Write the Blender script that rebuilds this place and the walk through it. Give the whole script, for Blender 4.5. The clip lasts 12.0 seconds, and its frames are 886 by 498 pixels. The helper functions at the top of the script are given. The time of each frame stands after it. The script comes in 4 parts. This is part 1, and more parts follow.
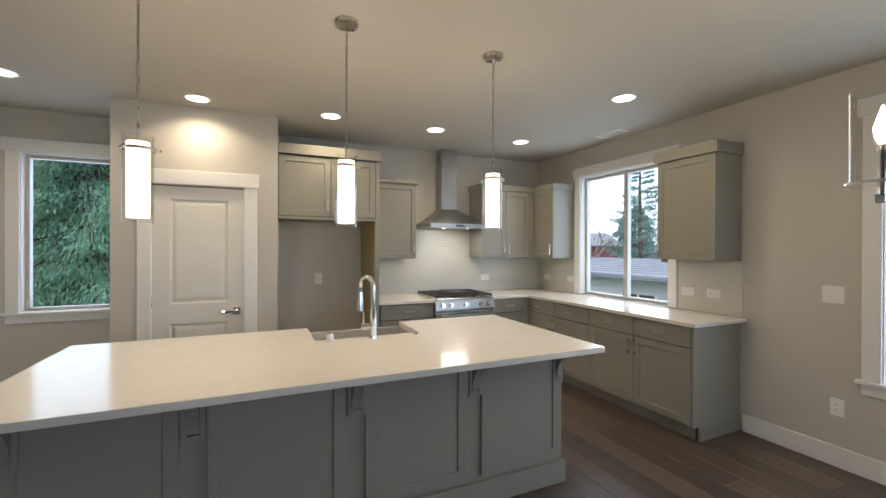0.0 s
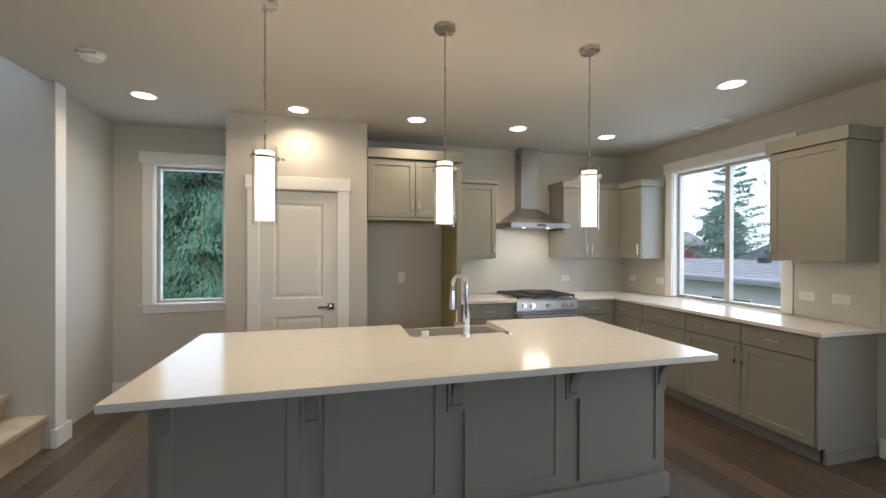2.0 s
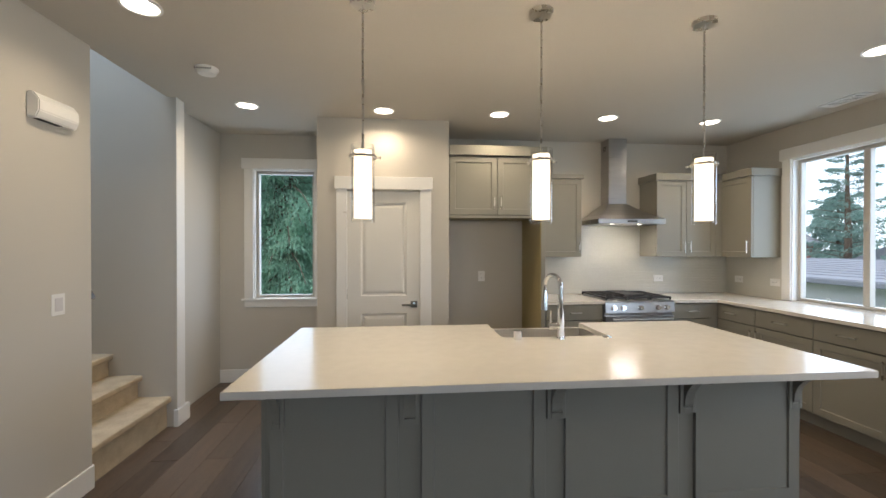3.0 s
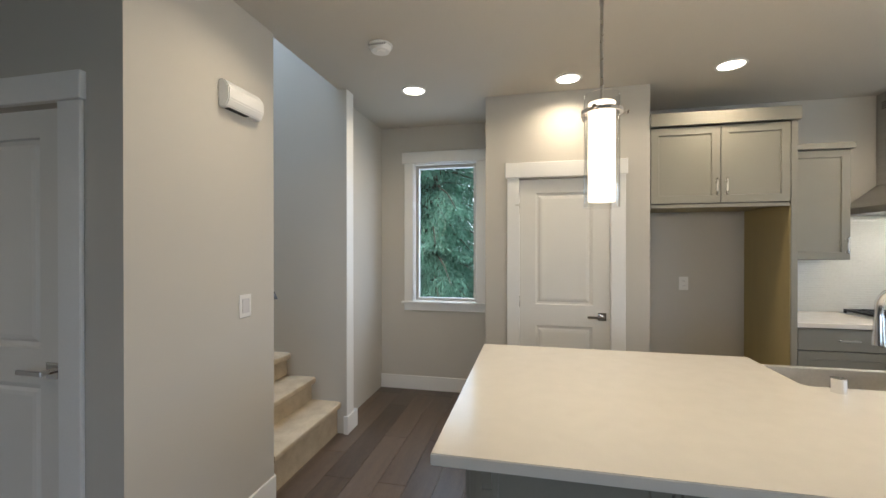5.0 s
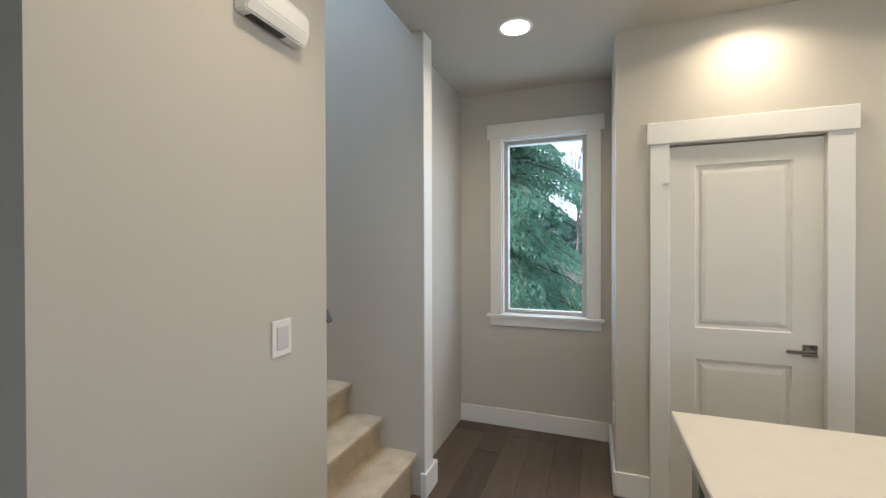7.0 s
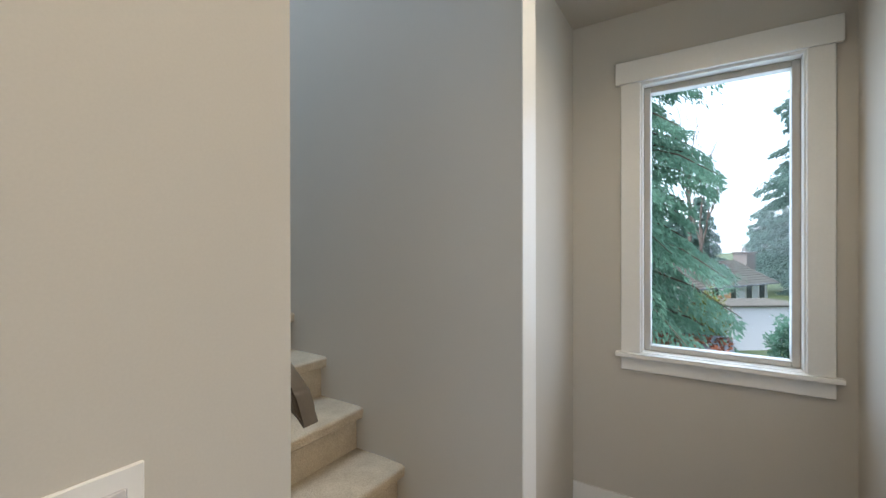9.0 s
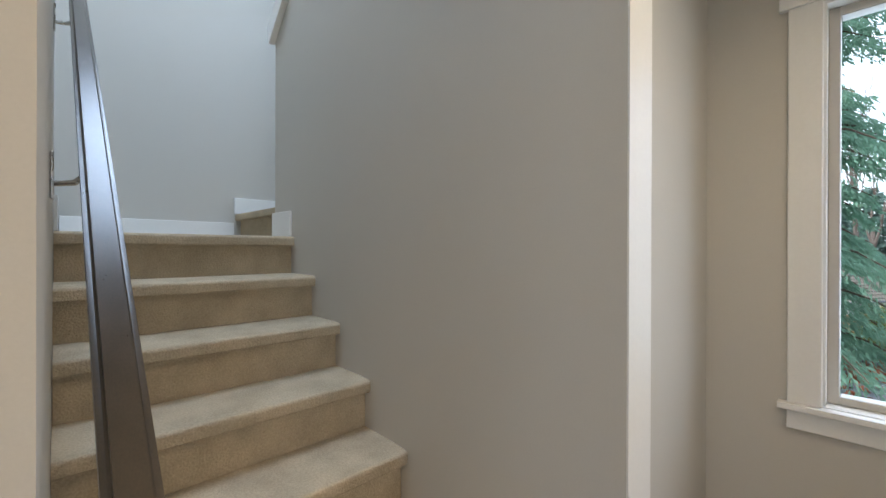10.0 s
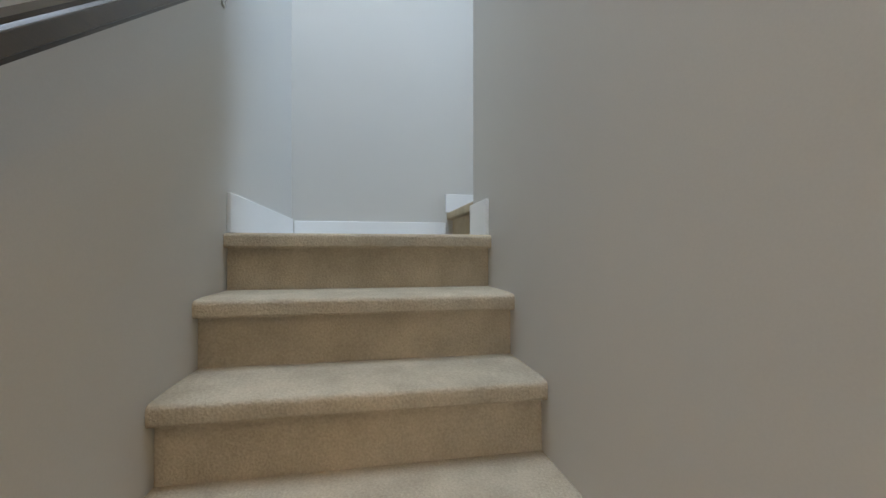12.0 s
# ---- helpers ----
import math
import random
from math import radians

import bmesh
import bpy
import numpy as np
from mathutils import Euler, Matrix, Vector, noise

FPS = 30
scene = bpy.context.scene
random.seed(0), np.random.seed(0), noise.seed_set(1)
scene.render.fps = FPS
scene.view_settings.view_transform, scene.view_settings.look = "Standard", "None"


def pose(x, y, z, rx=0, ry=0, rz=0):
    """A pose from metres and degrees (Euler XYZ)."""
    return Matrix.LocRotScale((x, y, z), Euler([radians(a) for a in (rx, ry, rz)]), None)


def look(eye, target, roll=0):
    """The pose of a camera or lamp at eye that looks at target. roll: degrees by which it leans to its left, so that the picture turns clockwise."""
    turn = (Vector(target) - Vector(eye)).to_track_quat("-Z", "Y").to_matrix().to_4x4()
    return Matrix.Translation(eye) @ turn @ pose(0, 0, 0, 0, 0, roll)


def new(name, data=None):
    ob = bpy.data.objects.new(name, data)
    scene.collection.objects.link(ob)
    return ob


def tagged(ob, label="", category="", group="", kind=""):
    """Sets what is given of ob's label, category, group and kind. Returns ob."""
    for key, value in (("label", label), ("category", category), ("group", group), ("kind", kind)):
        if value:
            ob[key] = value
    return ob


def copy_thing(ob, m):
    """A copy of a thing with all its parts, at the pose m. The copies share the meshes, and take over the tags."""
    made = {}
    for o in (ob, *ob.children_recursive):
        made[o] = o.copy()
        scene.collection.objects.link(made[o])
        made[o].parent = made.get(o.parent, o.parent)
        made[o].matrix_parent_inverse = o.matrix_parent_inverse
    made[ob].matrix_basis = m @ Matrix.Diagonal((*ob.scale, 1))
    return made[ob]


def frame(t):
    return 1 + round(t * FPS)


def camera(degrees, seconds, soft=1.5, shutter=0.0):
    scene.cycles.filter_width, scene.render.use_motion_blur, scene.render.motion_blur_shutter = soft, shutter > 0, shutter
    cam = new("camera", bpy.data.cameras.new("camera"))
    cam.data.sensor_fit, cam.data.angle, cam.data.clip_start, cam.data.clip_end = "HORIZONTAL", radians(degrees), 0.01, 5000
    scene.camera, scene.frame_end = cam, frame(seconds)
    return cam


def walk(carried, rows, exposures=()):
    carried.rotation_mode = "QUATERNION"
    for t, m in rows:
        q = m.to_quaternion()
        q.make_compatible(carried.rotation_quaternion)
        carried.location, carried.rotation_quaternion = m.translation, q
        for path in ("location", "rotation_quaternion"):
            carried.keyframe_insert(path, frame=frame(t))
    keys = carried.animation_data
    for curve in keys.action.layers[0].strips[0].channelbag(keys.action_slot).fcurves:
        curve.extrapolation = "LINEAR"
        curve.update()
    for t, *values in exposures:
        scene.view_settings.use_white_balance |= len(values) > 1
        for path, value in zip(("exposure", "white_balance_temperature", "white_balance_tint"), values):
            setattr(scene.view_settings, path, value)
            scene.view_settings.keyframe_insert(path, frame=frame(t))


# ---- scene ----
cam = camera(94.8, 12.0)
PATH = [
    (0, (0.061, -0.1, 1.485), (0.878, 1.725, 1.479), 0.2),
    (0.5, (0.021, -0.092, 1.494), (0.819, 1.741, 1.484), 0.2),
    (1, (-0.016, -0.077, 1.491), (0.721, 1.783, 1.483), 0.2),
    (1.5, (-0.055, -0.063, 1.486), (0.589, 1.83, 1.478), 0.2),
    (2, (-0.109, -0.056, 1.483), (0.41, 1.876, 1.475), 0.2),
    (2.5, (-0.163, -0.031, 1.478), (0.197, 1.936, 1.469), 0.1),
    (3, (-0.235, 0.041, 1.472), (-0.041, 2.031, 1.46), 0.0),
    (3.5, (-0.326, 0.166, 1.467), (-0.309, 2.166, 1.455), 0.0),
    (5.5, (-0.804, 0.809, 1.455), (-1.323, 2.741, 1.446), 0.0),
    (6, (-0.943, 1.009, 1.456), (-1.524, 2.923, 1.444), 0.0),
    (6.5, (-1.058, 1.196, 1.452), (-1.691, 3.093, 1.441), -0.1),
    (8.5, (-1.472, 2.089, 1.457), (-2.429, 3.845, 1.442), -0.2),
    (9, (-1.582, 2.308, 1.454), (-2.659, 3.994, 1.450), -0.1),
    (9.5, (-1.629, 2.523, 1.451), (-2.882, 4.082, 1.445), 0.1),
    (10, (-1.738, 2.727, 1.452), (-3.190, 4.104, 1.450), 0.2),
    (10.5, (-1.884, 2.861, 1.450), (-3.518, 4.013, 1.439), 0.3),
    (11, (-2.017, 2.985, 1.451), (-3.797, 3.897, 1.446), 0.2),
    (11.5, (-2.168, 3.104, 1.451), (-4.075, 3.706, 1.456), -0.1),
    (12, (-2.332, 3.147, 1.453), (-4.298, 3.513, 1.461), 0.0),
]
walk(cam, [(t, look(eye, target, roll)) for t, eye, target, roll in PATH], exposures=[(0, -0.16, 6250, 15), (3.5, -0.16, 6350, 15), (6, -0.01, 6000, 13), (9.5, -0.01, 6250, 14), (10.5, -0.05, 6650, 17), (12, 0.1, 6600, 16)])

# ---- world, sun and lamps ----
world = bpy.data.worlds.new("overcast_world")
scene.world = world
world.use_nodes = True
wn = world.node_tree.nodes
wl = world.node_tree.links
sky = wn.new("ShaderNodeTexSky")
sky.sky_type = "NISHITA"
sky.sun_disc = False
sky.sun_elevation = radians(60)
sky.sun_rotation = radians(218)
sky.dust_density = 4.0
cloud = wn.new("ShaderNodeMix")
cloud.data_type = "RGBA"
cloud.inputs[0].default_value = 0.75
cloud.inputs[7].default_value = (3.4, 3.7, 4.0, 1)
wl.new(sky.outputs[0], cloud.inputs[6])
wl.new(cloud.outputs[2], wn["Background"].inputs[0])
wn["Background"].inputs[1].default_value = 0.68

sun = new("sun", bpy.data.lights.new("sun", "SUN"))
sun.data.energy = 5.0
sun.data.angle = radians(12)
sun.data.color = (1.0, 0.96, 0.9)
sun.matrix_world = look((0, 0, 30), (4, 5, 19))

WARM = (1.0, 0.835, 0.58)
DAY = (0.62, 0.80, 1.0)


def area(name, m, w, h, power, color, shape="RECTANGLE", spread=180):
    lamp = new(name, bpy.data.lights.new(name, "AREA"))
    lamp.data.shape, lamp.data.size, lamp.data.size_y = shape, w, h
    lamp.data.energy, lamp.data.color, lamp.data.spread = power, color, radians(spread)
    lamp.matrix_world = m
    return lamp


# the last entry is an unseen hall light, added to warm the closet door
CAN_LAMPS = [(-1.575, 3.71), (-0.409, 3.73), (0.646, 3.73), (1.69, 3.73), (2.75, 3.76), (2.71, 2.29), (-1.555, 2.245), (-3.3, 0.35)]
CEIL = 2.69
for cx, cy in CAN_LAMPS:
    area("can_lamp_light", look((cx, cy, CEIL - 0.035), (cx, cy, 0)), 0.14, 0.14, 5.8, WARM, "DISK", 150)
# daylight in the openings
area("nook_window_daylight", look((-1.53, 4.83, 1.62), (-1.53, 0, 1.4)), 0.6, 1.36, 7, DAY)
area("kitchen_window_daylight", look((3.84, 3.19, 1.65), (0, 3.19, 1.2)), 1.15, 1.4, 17, DAY)
area("dining_window_daylight", look((3.84, 0.26, 1.5), (0, 0.26, 1.0)), 1.7, 1.65, 26, DAY)
area("living_window_daylight", look((0.3, -4.78, 1.4), (0.3, 2, 1.0)), 3.6, 1.9, 32, (0.64, 0.80, 1.0))
area("stair_window_daylight", look((-4.35, 5.85, 3.9), (-4.3, 2.9, 2.4)), 0.8, 1.3, 48, (0.47, 0.70, 1.0))
# unseen fill lamp added above the flight to brighten the stair walls
area("stair_overhead_fill", look((-3.1, 3.14, 5.33), (-3.1, 3.141, 0)), 1.5, 0.6, 92, (0.54, 0.75, 1.0))

# ---- materials ----


def material(name, color, rough=0.5, metal=0.0, vary=0.06, scale=6.0, fine=80.0, bump=0.05, spec=0.5, coat=0.0, stretch=(1, 1, 1), islands=0.0, per_object=0.0):
    """Principled surface with broad and fine noise in colour, roughness and relief."""
    m = bpy.data.materials.new(name)
    m.use_nodes = True
    n, l = m.node_tree.nodes, m.node_tree.links
    b = n["Principled BSDF"]
    co = n.new("ShaderNodeTexCoord")
    mp = n.new("ShaderNodeMapping")
    mp.inputs["Scale"].default_value = stretch
    l.new(co.outputs["Object"], mp.inputs[0])
    big, small = n.new("ShaderNodeTexNoise"), n.new("ShaderNodeTexNoise")
    big.inputs["Scale"].default_value, small.inputs["Scale"].default_value = scale, fine
    big.inputs["Detail"].default_value, small.inputs["Detail"].default_value = 4, 5
    l.new(mp.outputs[0], big.inputs[0])
    l.new(mp.outputs[0], small.inputs[0])
    total = n.new("ShaderNodeMath")
    total.operation = "ADD"
    l.new(big.outputs[0], total.inputs[0])
    l.new(small.outputs[0], total.inputs[1])
    value = total.outputs[0]
    lo, hi = 0.6, 1.4
    if islands or per_object:
        src = n.new("ShaderNodeNewGeometry").outputs["Random Per Island"] if islands else n.new("ShaderNodeObjectInfo").outputs["Random"]
        more = n.new("ShaderNodeMath")
        more.operation = "MULTIPLY_ADD"
        l.new(src, more.inputs[0])
        more.inputs[1].default_value = islands or per_object
        l.new(value, more.inputs[2])
        value = more.outputs[0]
        hi += islands or per_object
    ramp = n.new("ShaderNodeMapRange")
    l.new(value, ramp.inputs[0])
    ramp.inputs[1].default_value, ramp.inputs[2].default_value = lo, hi
    ramp.inputs[3].default_value, ramp.inputs[4].default_value = 1 - vary, 1 + vary
    mul = n.new("ShaderNodeVectorMath")
    mul.operation = "SCALE"
    mul.inputs[0].default_value = color
    l.new(ramp.outputs[0], mul.inputs["Scale"])
    l.new(mul.outputs[0], b.inputs["Base Color"])
    rr = n.new("ShaderNodeMapRange")
    l.new(big.outputs[0], rr.inputs[0])
    rr.inputs[3].default_value, rr.inputs[4].default_value = max(rough - 0.06, 0.02), min(rough + 0.06, 1)
    l.new(rr.outputs[0], b.inputs["Roughness"])
    b.inputs["Metallic"].default_value = metal
    b.inputs["Specular IOR Level"].default_value = spec
    b.inputs["Coat Weight"].default_value = coat
    if bump:
        bp = n.new("ShaderNodeBump")
        bp.inputs["Strength"].default_value = bump
        bp.inputs["Distance"].default_value = 0.004
        l.new(small.outputs[0], bp.inputs["Height"])
        l.new(bp.outputs[0], b.inputs["Normal"])
    return m


def leafy(m, color, share=0.45):
    """Let light through thin leaves."""
    n, l = m.node_tree.nodes, m.node_tree.links
    tr, mix = n.new("ShaderNodeBsdfTranslucent"), n.new("ShaderNodeMixShader")
    tr.inputs[0].default_value = (*color, 1)
    mix.inputs[0].default_value = share
    l.new(n["Principled BSDF"].outputs[0], mix.inputs[1])
    l.new(tr.outputs[0], mix.inputs[2])
    l.new(mix.outputs[0], n["Material Output"].inputs[0])


def glowing(name, color, strength):
    m = bpy.data.materials.new(name)
    m.use_nodes = True
    b = m.node_tree.nodes["Principled BSDF"]
    b.inputs["Base Color"].default_value = (*color, 1)
    b.inputs["Emission Color"].default_value = (*color, 1)
    b.inputs["Emission Strength"].default_value = strength
    return m


def clear_glass(name, tint=(1, 1, 1), gloss=0.5):
    """Thin clear sheet: see-through, with gloss that rises towards grazing angles."""
    m = bpy.data.materials.new(name)
    m.use_nodes = True
    n, l = m.node_tree.nodes, m.node_tree.links
    n.remove(n["Principled BSDF"])
    tr, gl, mix, lw, pw, ma = (n.new("ShaderNode" + k) for k in ("BsdfTransparent", "BsdfGlossy", "MixShader", "LayerWeight", "Math", "Math"))
    tr.inputs[0].default_value = (*tint, 1)
    gl.inputs["Roughness"].default_value = 0.01
    pw.operation, ma.operation = "POWER", "MULTIPLY_ADD"
    pw.inputs[1].default_value = 2.5
    ma.inputs[1].default_value, ma.inputs[2].default_value = gloss, 0.025
    l.new(lw.outputs["Facing"], pw.inputs[0])
    l.new(pw.outputs[0], ma.inputs[0])
    l.new(ma.outputs[0], mix.inputs[0])
    l.new(tr.outputs[0], mix.inputs[1])
    l.new(gl.outputs[0], mix.inputs[2])
    l.new(mix.outputs[0], n["Material Output"].inputs[0])
    return m


PAINT = material("greige_wall_paint", (0.545, 0.515, 0.46), 0.75, vary=0.03, scale=1.5, fine=260, bump=0.04, spec=0.3)
CEILING = material("ceiling_paint", (0.545, 0.51, 0.45), 0.85, vary=0.03, scale=1.2, fine=120, bump=0.25, spec=0.2)
TRIM = material("white_trim_paint", (0.78, 0.77, 0.74), 0.42, vary=0.025, scale=3, fine=90, bump=0.03)
DOORP = material("white_door_paint", (0.72, 0.70, 0.65), 0.45, vary=0.03, scale=3, fine=200, bump=0.06)
CAB = material("sage_grey_cabinet_lacquer", (0.272, 0.256, 0.212), 0.42, vary=0.04, scale=4, fine=120, bump=0.03)
# near-black colour stands in for shade in cabinet gaps; also dark slots and strips
GAPDARK = material("painted_gap_shade_and_slots", (0.05, 0.045, 0.035), 0.8)
RAWPLY = material("bare_tan_panel", (0.36, 0.29, 0.135), 0.5, vary=0.08, scale=3, fine=60, bump=0.03, stretch=(6, 6, 1))
QUARTZ = material("white_quartz", (0.72, 0.68, 0.61), 0.15, vary=0.04, scale=14, fine=300, bump=0.01, spec=0.5)
STEEL = material("brushed_stainless", (0.44, 0.43, 0.42), 0.30, 1.0, vary=0.10, scale=3, fine=60, bump=0.04, stretch=(1, 1, 22))
CHROME = material("polished_chrome", (0.80, 0.80, 0.80), 0.07, 1.0, vary=0.03, bump=0)
SATIN = material("satin_sink_steel", (0.74, 0.72, 0.69), 0.38, 1.0, vary=0.08, scale=4, fine=80, bump=0.03)
NICKEL = material("brushed_nickel", (0.58, 0.55, 0.50), 0.28, 1.0, vary=0.05, scale=20, fine=200, bump=0.02)
IRON = material("cast_iron_grate", (0.02, 0.02, 0.022), 0.55, vary=0.2, scale=30, fine=200, bump=0.2)
BLACKGLASS = material("black_oven_glass", (0.012, 0.012, 0.014), 0.08, vary=0.1, bump=0)
PLASTIC = material("white_plastic", (0.80, 0.79, 0.76), 0.35, vary=0.02, bump=0.01)
PLASTICL = material("pale_grey_plastic", (0.62, 0.60, 0.60), 0.4, vary=0.02, bump=0.01)
PLASTICG = material("grey_plastic", (0.45, 0.44, 0.42), 0.5, vary=0.03)
VINYL = material("almond_vinyl_window_frame", (0.50, 0.47, 0.42), 0.4, vary=0.03, bump=0.02)
PLANK = material("dark_oak_plank", (0.100, 0.070, 0.049), 0.33, vary=0.72, scale=2.2, fine=26, bump=0.10, stretch=(9, 0.9, 1), per_object=0.7)
SUB = material("subfloor", (0.03, 0.022, 0.018), 0.8)
CARPET = material("beige_loop_carpet", (0.46, 0.375, 0.262), 0.95, vary=0.24, scale=9, fine=170, bump=1.0, spec=0.1)
RAILM = material("dark_stained_handrail", (0.058, 0.041, 0.024), 0.30, 0.0, vary=0.25, scale=5, fine=60, bump=0.03, stretch=(0.6, 8, 8))
PANE = clear_glass("window_glass", (0.97, 0.99, 1.0), 0.25)
SHADEGLASS = clear_glass("clear_shade_glass", (0.94, 0.94, 0.93), 0.9)
OPAL = glowing("lit_opal_glass", (1.0, 0.86, 0.66), 2.3)
LENS = glowing("lit_lamp_lens", (1.0, 0.88, 0.70), 9.0)
BULB = glowing("lit_bulb", (1.0, 0.80, 0.50), 22.0)


def tile_material():
    """Glossy pale glass tile in long thin courses."""
    m = material("pale_glass_tile", (0.62, 0.60, 0.53), 0.14, vary=0.05, scale=3, fine=60, bump=0)
    n, l = m.node_tree.nodes, m.node_tree.links
    b = n["Principled BSDF"]
    br = n.new("ShaderNodeTexBrick")
    br.inputs["Scale"].default_value = 1.0
    br.inputs["Brick Width"].default_value, br.inputs["Row Height"].default_value = 0.30, 0.019
    br.inputs["Mortar Size"].default_value = 0.0012
    br.inputs["Color1"].default_value, br.inputs["Color2"].default_value = (1, 1, 1, 1), (0.55, 0.55, 0.55, 1)
    br.inputs["Mortar"].default_value = (0, 0, 0, 1)
    co = n.new("ShaderNodeTexCoord")
    sep, cmb, add = n.new("ShaderNodeSeparateXYZ"), n.new("ShaderNodeCombineXYZ"), n.new("ShaderNodeMath")
    l.new(co.outputs["Object"], sep.inputs[0])
    l.new(sep.outputs[0], add.inputs[0])
    l.new(sep.outputs[1], add.inputs[1])
    l.new(add.outputs[0], cmb.inputs[0])
    l.new(sep.outputs[2], cmb.inputs[1])
    l.new(cmb.outputs[0], br.inputs[0])
    bp = n.new("ShaderNodeBump")
    bp.inputs["Strength"].default_value, bp.inputs["Distance"].default_value = 1.0, 0.004
    l.new(br.outputs[0], bp.inputs["Height"])
    l.new(bp.outputs[0], b.inputs["Normal"])
    return m


TILE = tile_material()

# ---- mesh helpers ----


def box(bm, x0, x1, y0, y1, z0, z1):
    vs = [bm.verts.new((x, y, z)) for z in (z0, z1) for y in (y0, y1) for x in (x0, x1)]
    for f in ((0, 2, 3, 1), (4, 5, 7, 6), (0, 1, 5, 4), (2, 6, 7, 3), (0, 4, 6, 2), (1, 3, 7, 5)):
        bm.faces.new([vs[i] for i in f])
    return bm


def boxes(*rows, bevel=0.0, seg=1):
    bm = bmesh.new()
    for r in rows:
        box(bm, *r)
    if bevel:
        bmesh.ops.bevel(bm, geom=bm.edges[:], offset=bevel, segments=seg, affect="EDGES", profile=0.5)
    return bm


def cyl(bm, base, axis, r0, r1, length, seg=20, cap=True):
    m = Vector(axis).to_track_quat("Z", "Y").to_matrix().to_4x4()
    m = Matrix.Translation(Vector(base) + Vector(axis).normalized() * length / 2) @ m
    bmesh.ops.create_cone(bm, cap_ends=cap, segments=seg, radius1=r0, radius2=r1, depth=length, matrix=m)
    return bm


def tube(bm, pts, r, seg=10):
    """A round pipe along points."""
    rings = []
    pts = [Vector(p) for p in pts]
    for i, p in enumerate(pts):
        d = (pts[min(i + 1, len(pts) - 1)] - pts[max(i - 1, 0)]).normalized()
        q = d.to_track_quat("Z", "Y")
        rr = r[i] if isinstance(r, (list, tuple)) else r
        rings.append([bm.verts.new(p + q @ Vector((rr * math.cos(a), rr * math.sin(a), 0))) for a in (2 * math.pi * k / seg for k in range(seg))])
    for a, b in zip(rings, rings[1:]):
        for k in range(seg):
            bm.faces.new((a[k], a[(k + 1) % seg], b[(k + 1) % seg], b[k]))
    bm.faces.new(rings[0][::-1])
    bm.faces.new(rings[-1])
    return bm


def prism(bm, outline, axis, lo, hi):
    """Extrude an outline of (a, b) points along axis x or y or z."""
    def at(p, s):
        return {"x": (s, p[0], p[1]), "y": (p[0], s, p[1]), "z": (p[0], p[1], s)}[axis]
    a = [bm.verts.new(at(p, lo)) for p in outline]
    b = [bm.verts.new(at(p, hi)) for p in outline]
    bm.faces.new(a)
    bm.faces.new(b[::-1])
    for i in range(len(a)):
        j = (i + 1) % len(a)
        bm.faces.new((a[i], b[i], b[j], a[j]))
    bmesh.ops.recalc_face_normals(bm, faces=bm.faces[:])
    return bm


def mesh_of(name, bm, mat, smooth=False):
    me = bpy.data.meshes.new(name)
    bmesh.ops.recalc_face_normals(bm, faces=bm.faces[:])
    bm.to_mesh(me)
    bm.free()
    me.materials.append(mat)
    if smooth:
        for p in me.polygons:
            p.use_smooth = True
        me.set_sharp_from_angle(angle=radians(35))
    return me


def part(name, bm, mat, parent, label="", smooth=False, m=None):
    ob = new(name, mesh_of(name, bm, mat, smooth))
    ob.parent = parent
    if m:
        ob.matrix_basis = m
    return tagged(ob, label)


def thing(name, label, category, m=None, group=""):
    ob = new(name)
    ob.empty_display_size = 0.1
    if m:
        ob.matrix_basis = m
    return tagged(ob, label, category, group)


def solid(name, bm, mat, label, category="", kind="", smooth=False, m=None, group=""):
    ob = new(name, mesh_of(name, bm, mat, smooth))
    if m:
        ob.matrix_basis = m
    return tagged(ob, label, category, group, kind)


def structure(name, bm, mat, label, category="wall"):
    return solid(name, bm, mat, label, category, "structure")


# ---- the setting ----
NY, NN, EX = 4.62, 4.655, 3.66       # kitchen, nook and east wall faces
WIN = (-1.86, -1.20, 0.905, 2.315)      # nook window opening: x, x, z, z
KW = (2.595, 3.79, 0.925, 2.35)           # kitchen window opening: y, y, z, z
DW = (-0.62, 1.12, 0.63, 2.35)            # dining window opening

structure("wall_north", boxes(
    (-2.32, WIN[0], NN, NN + 0.15, 0, CEIL), (WIN[1], -0.98, NN, NN + 0.15, 0, CEIL), (-0.98, EX + 0.15, NY, NY + 0.15, 0, CEIL),
    (WIN[0], WIN[1], NN, NN + 0.15, 0, WIN[2]), (WIN[0], WIN[1], NN, NN + 0.15, WIN[3], CEIL)), PAINT, "greige painted wall with a window")
structure("wall_east", boxes(
    (EX, EX + 0.15, KW[1], NY, 0, CEIL), (EX, EX + 0.15, DW[1], KW[0], 0, CEIL), (EX, EX + 0.15, -4.6, DW[0], 0, CEIL),
    (EX, EX + 0.15, KW[0], KW[1], 0, KW[2]), (EX, EX + 0.15, KW[0], KW[1], KW[3], CEIL),
    (EX, EX + 0.15, DW[0], DW[1], 0, DW[2]), (EX, EX + 0.15, DW[0], DW[1], DW[3], CEIL)), PAINT, "greige painted wall with two windows")
structure("wall_south", boxes((-5.2, -1.5, -4.75, -4.6, 0, CEIL), (2.1, EX + 0.15, -4.75, -4.6, 0, CEIL),
                              (-1.5, 2.1, -4.75, -4.6, 0, 0.45), (-1.5, 2.1, -4.75, -4.6, 2.35, CEIL)), PAINT, "greige painted living room wall")
structure("wall_west", boxes((-5.35, -5.2, -4.75, 1.83, 0, CEIL)), PAINT, "greige painted wall")
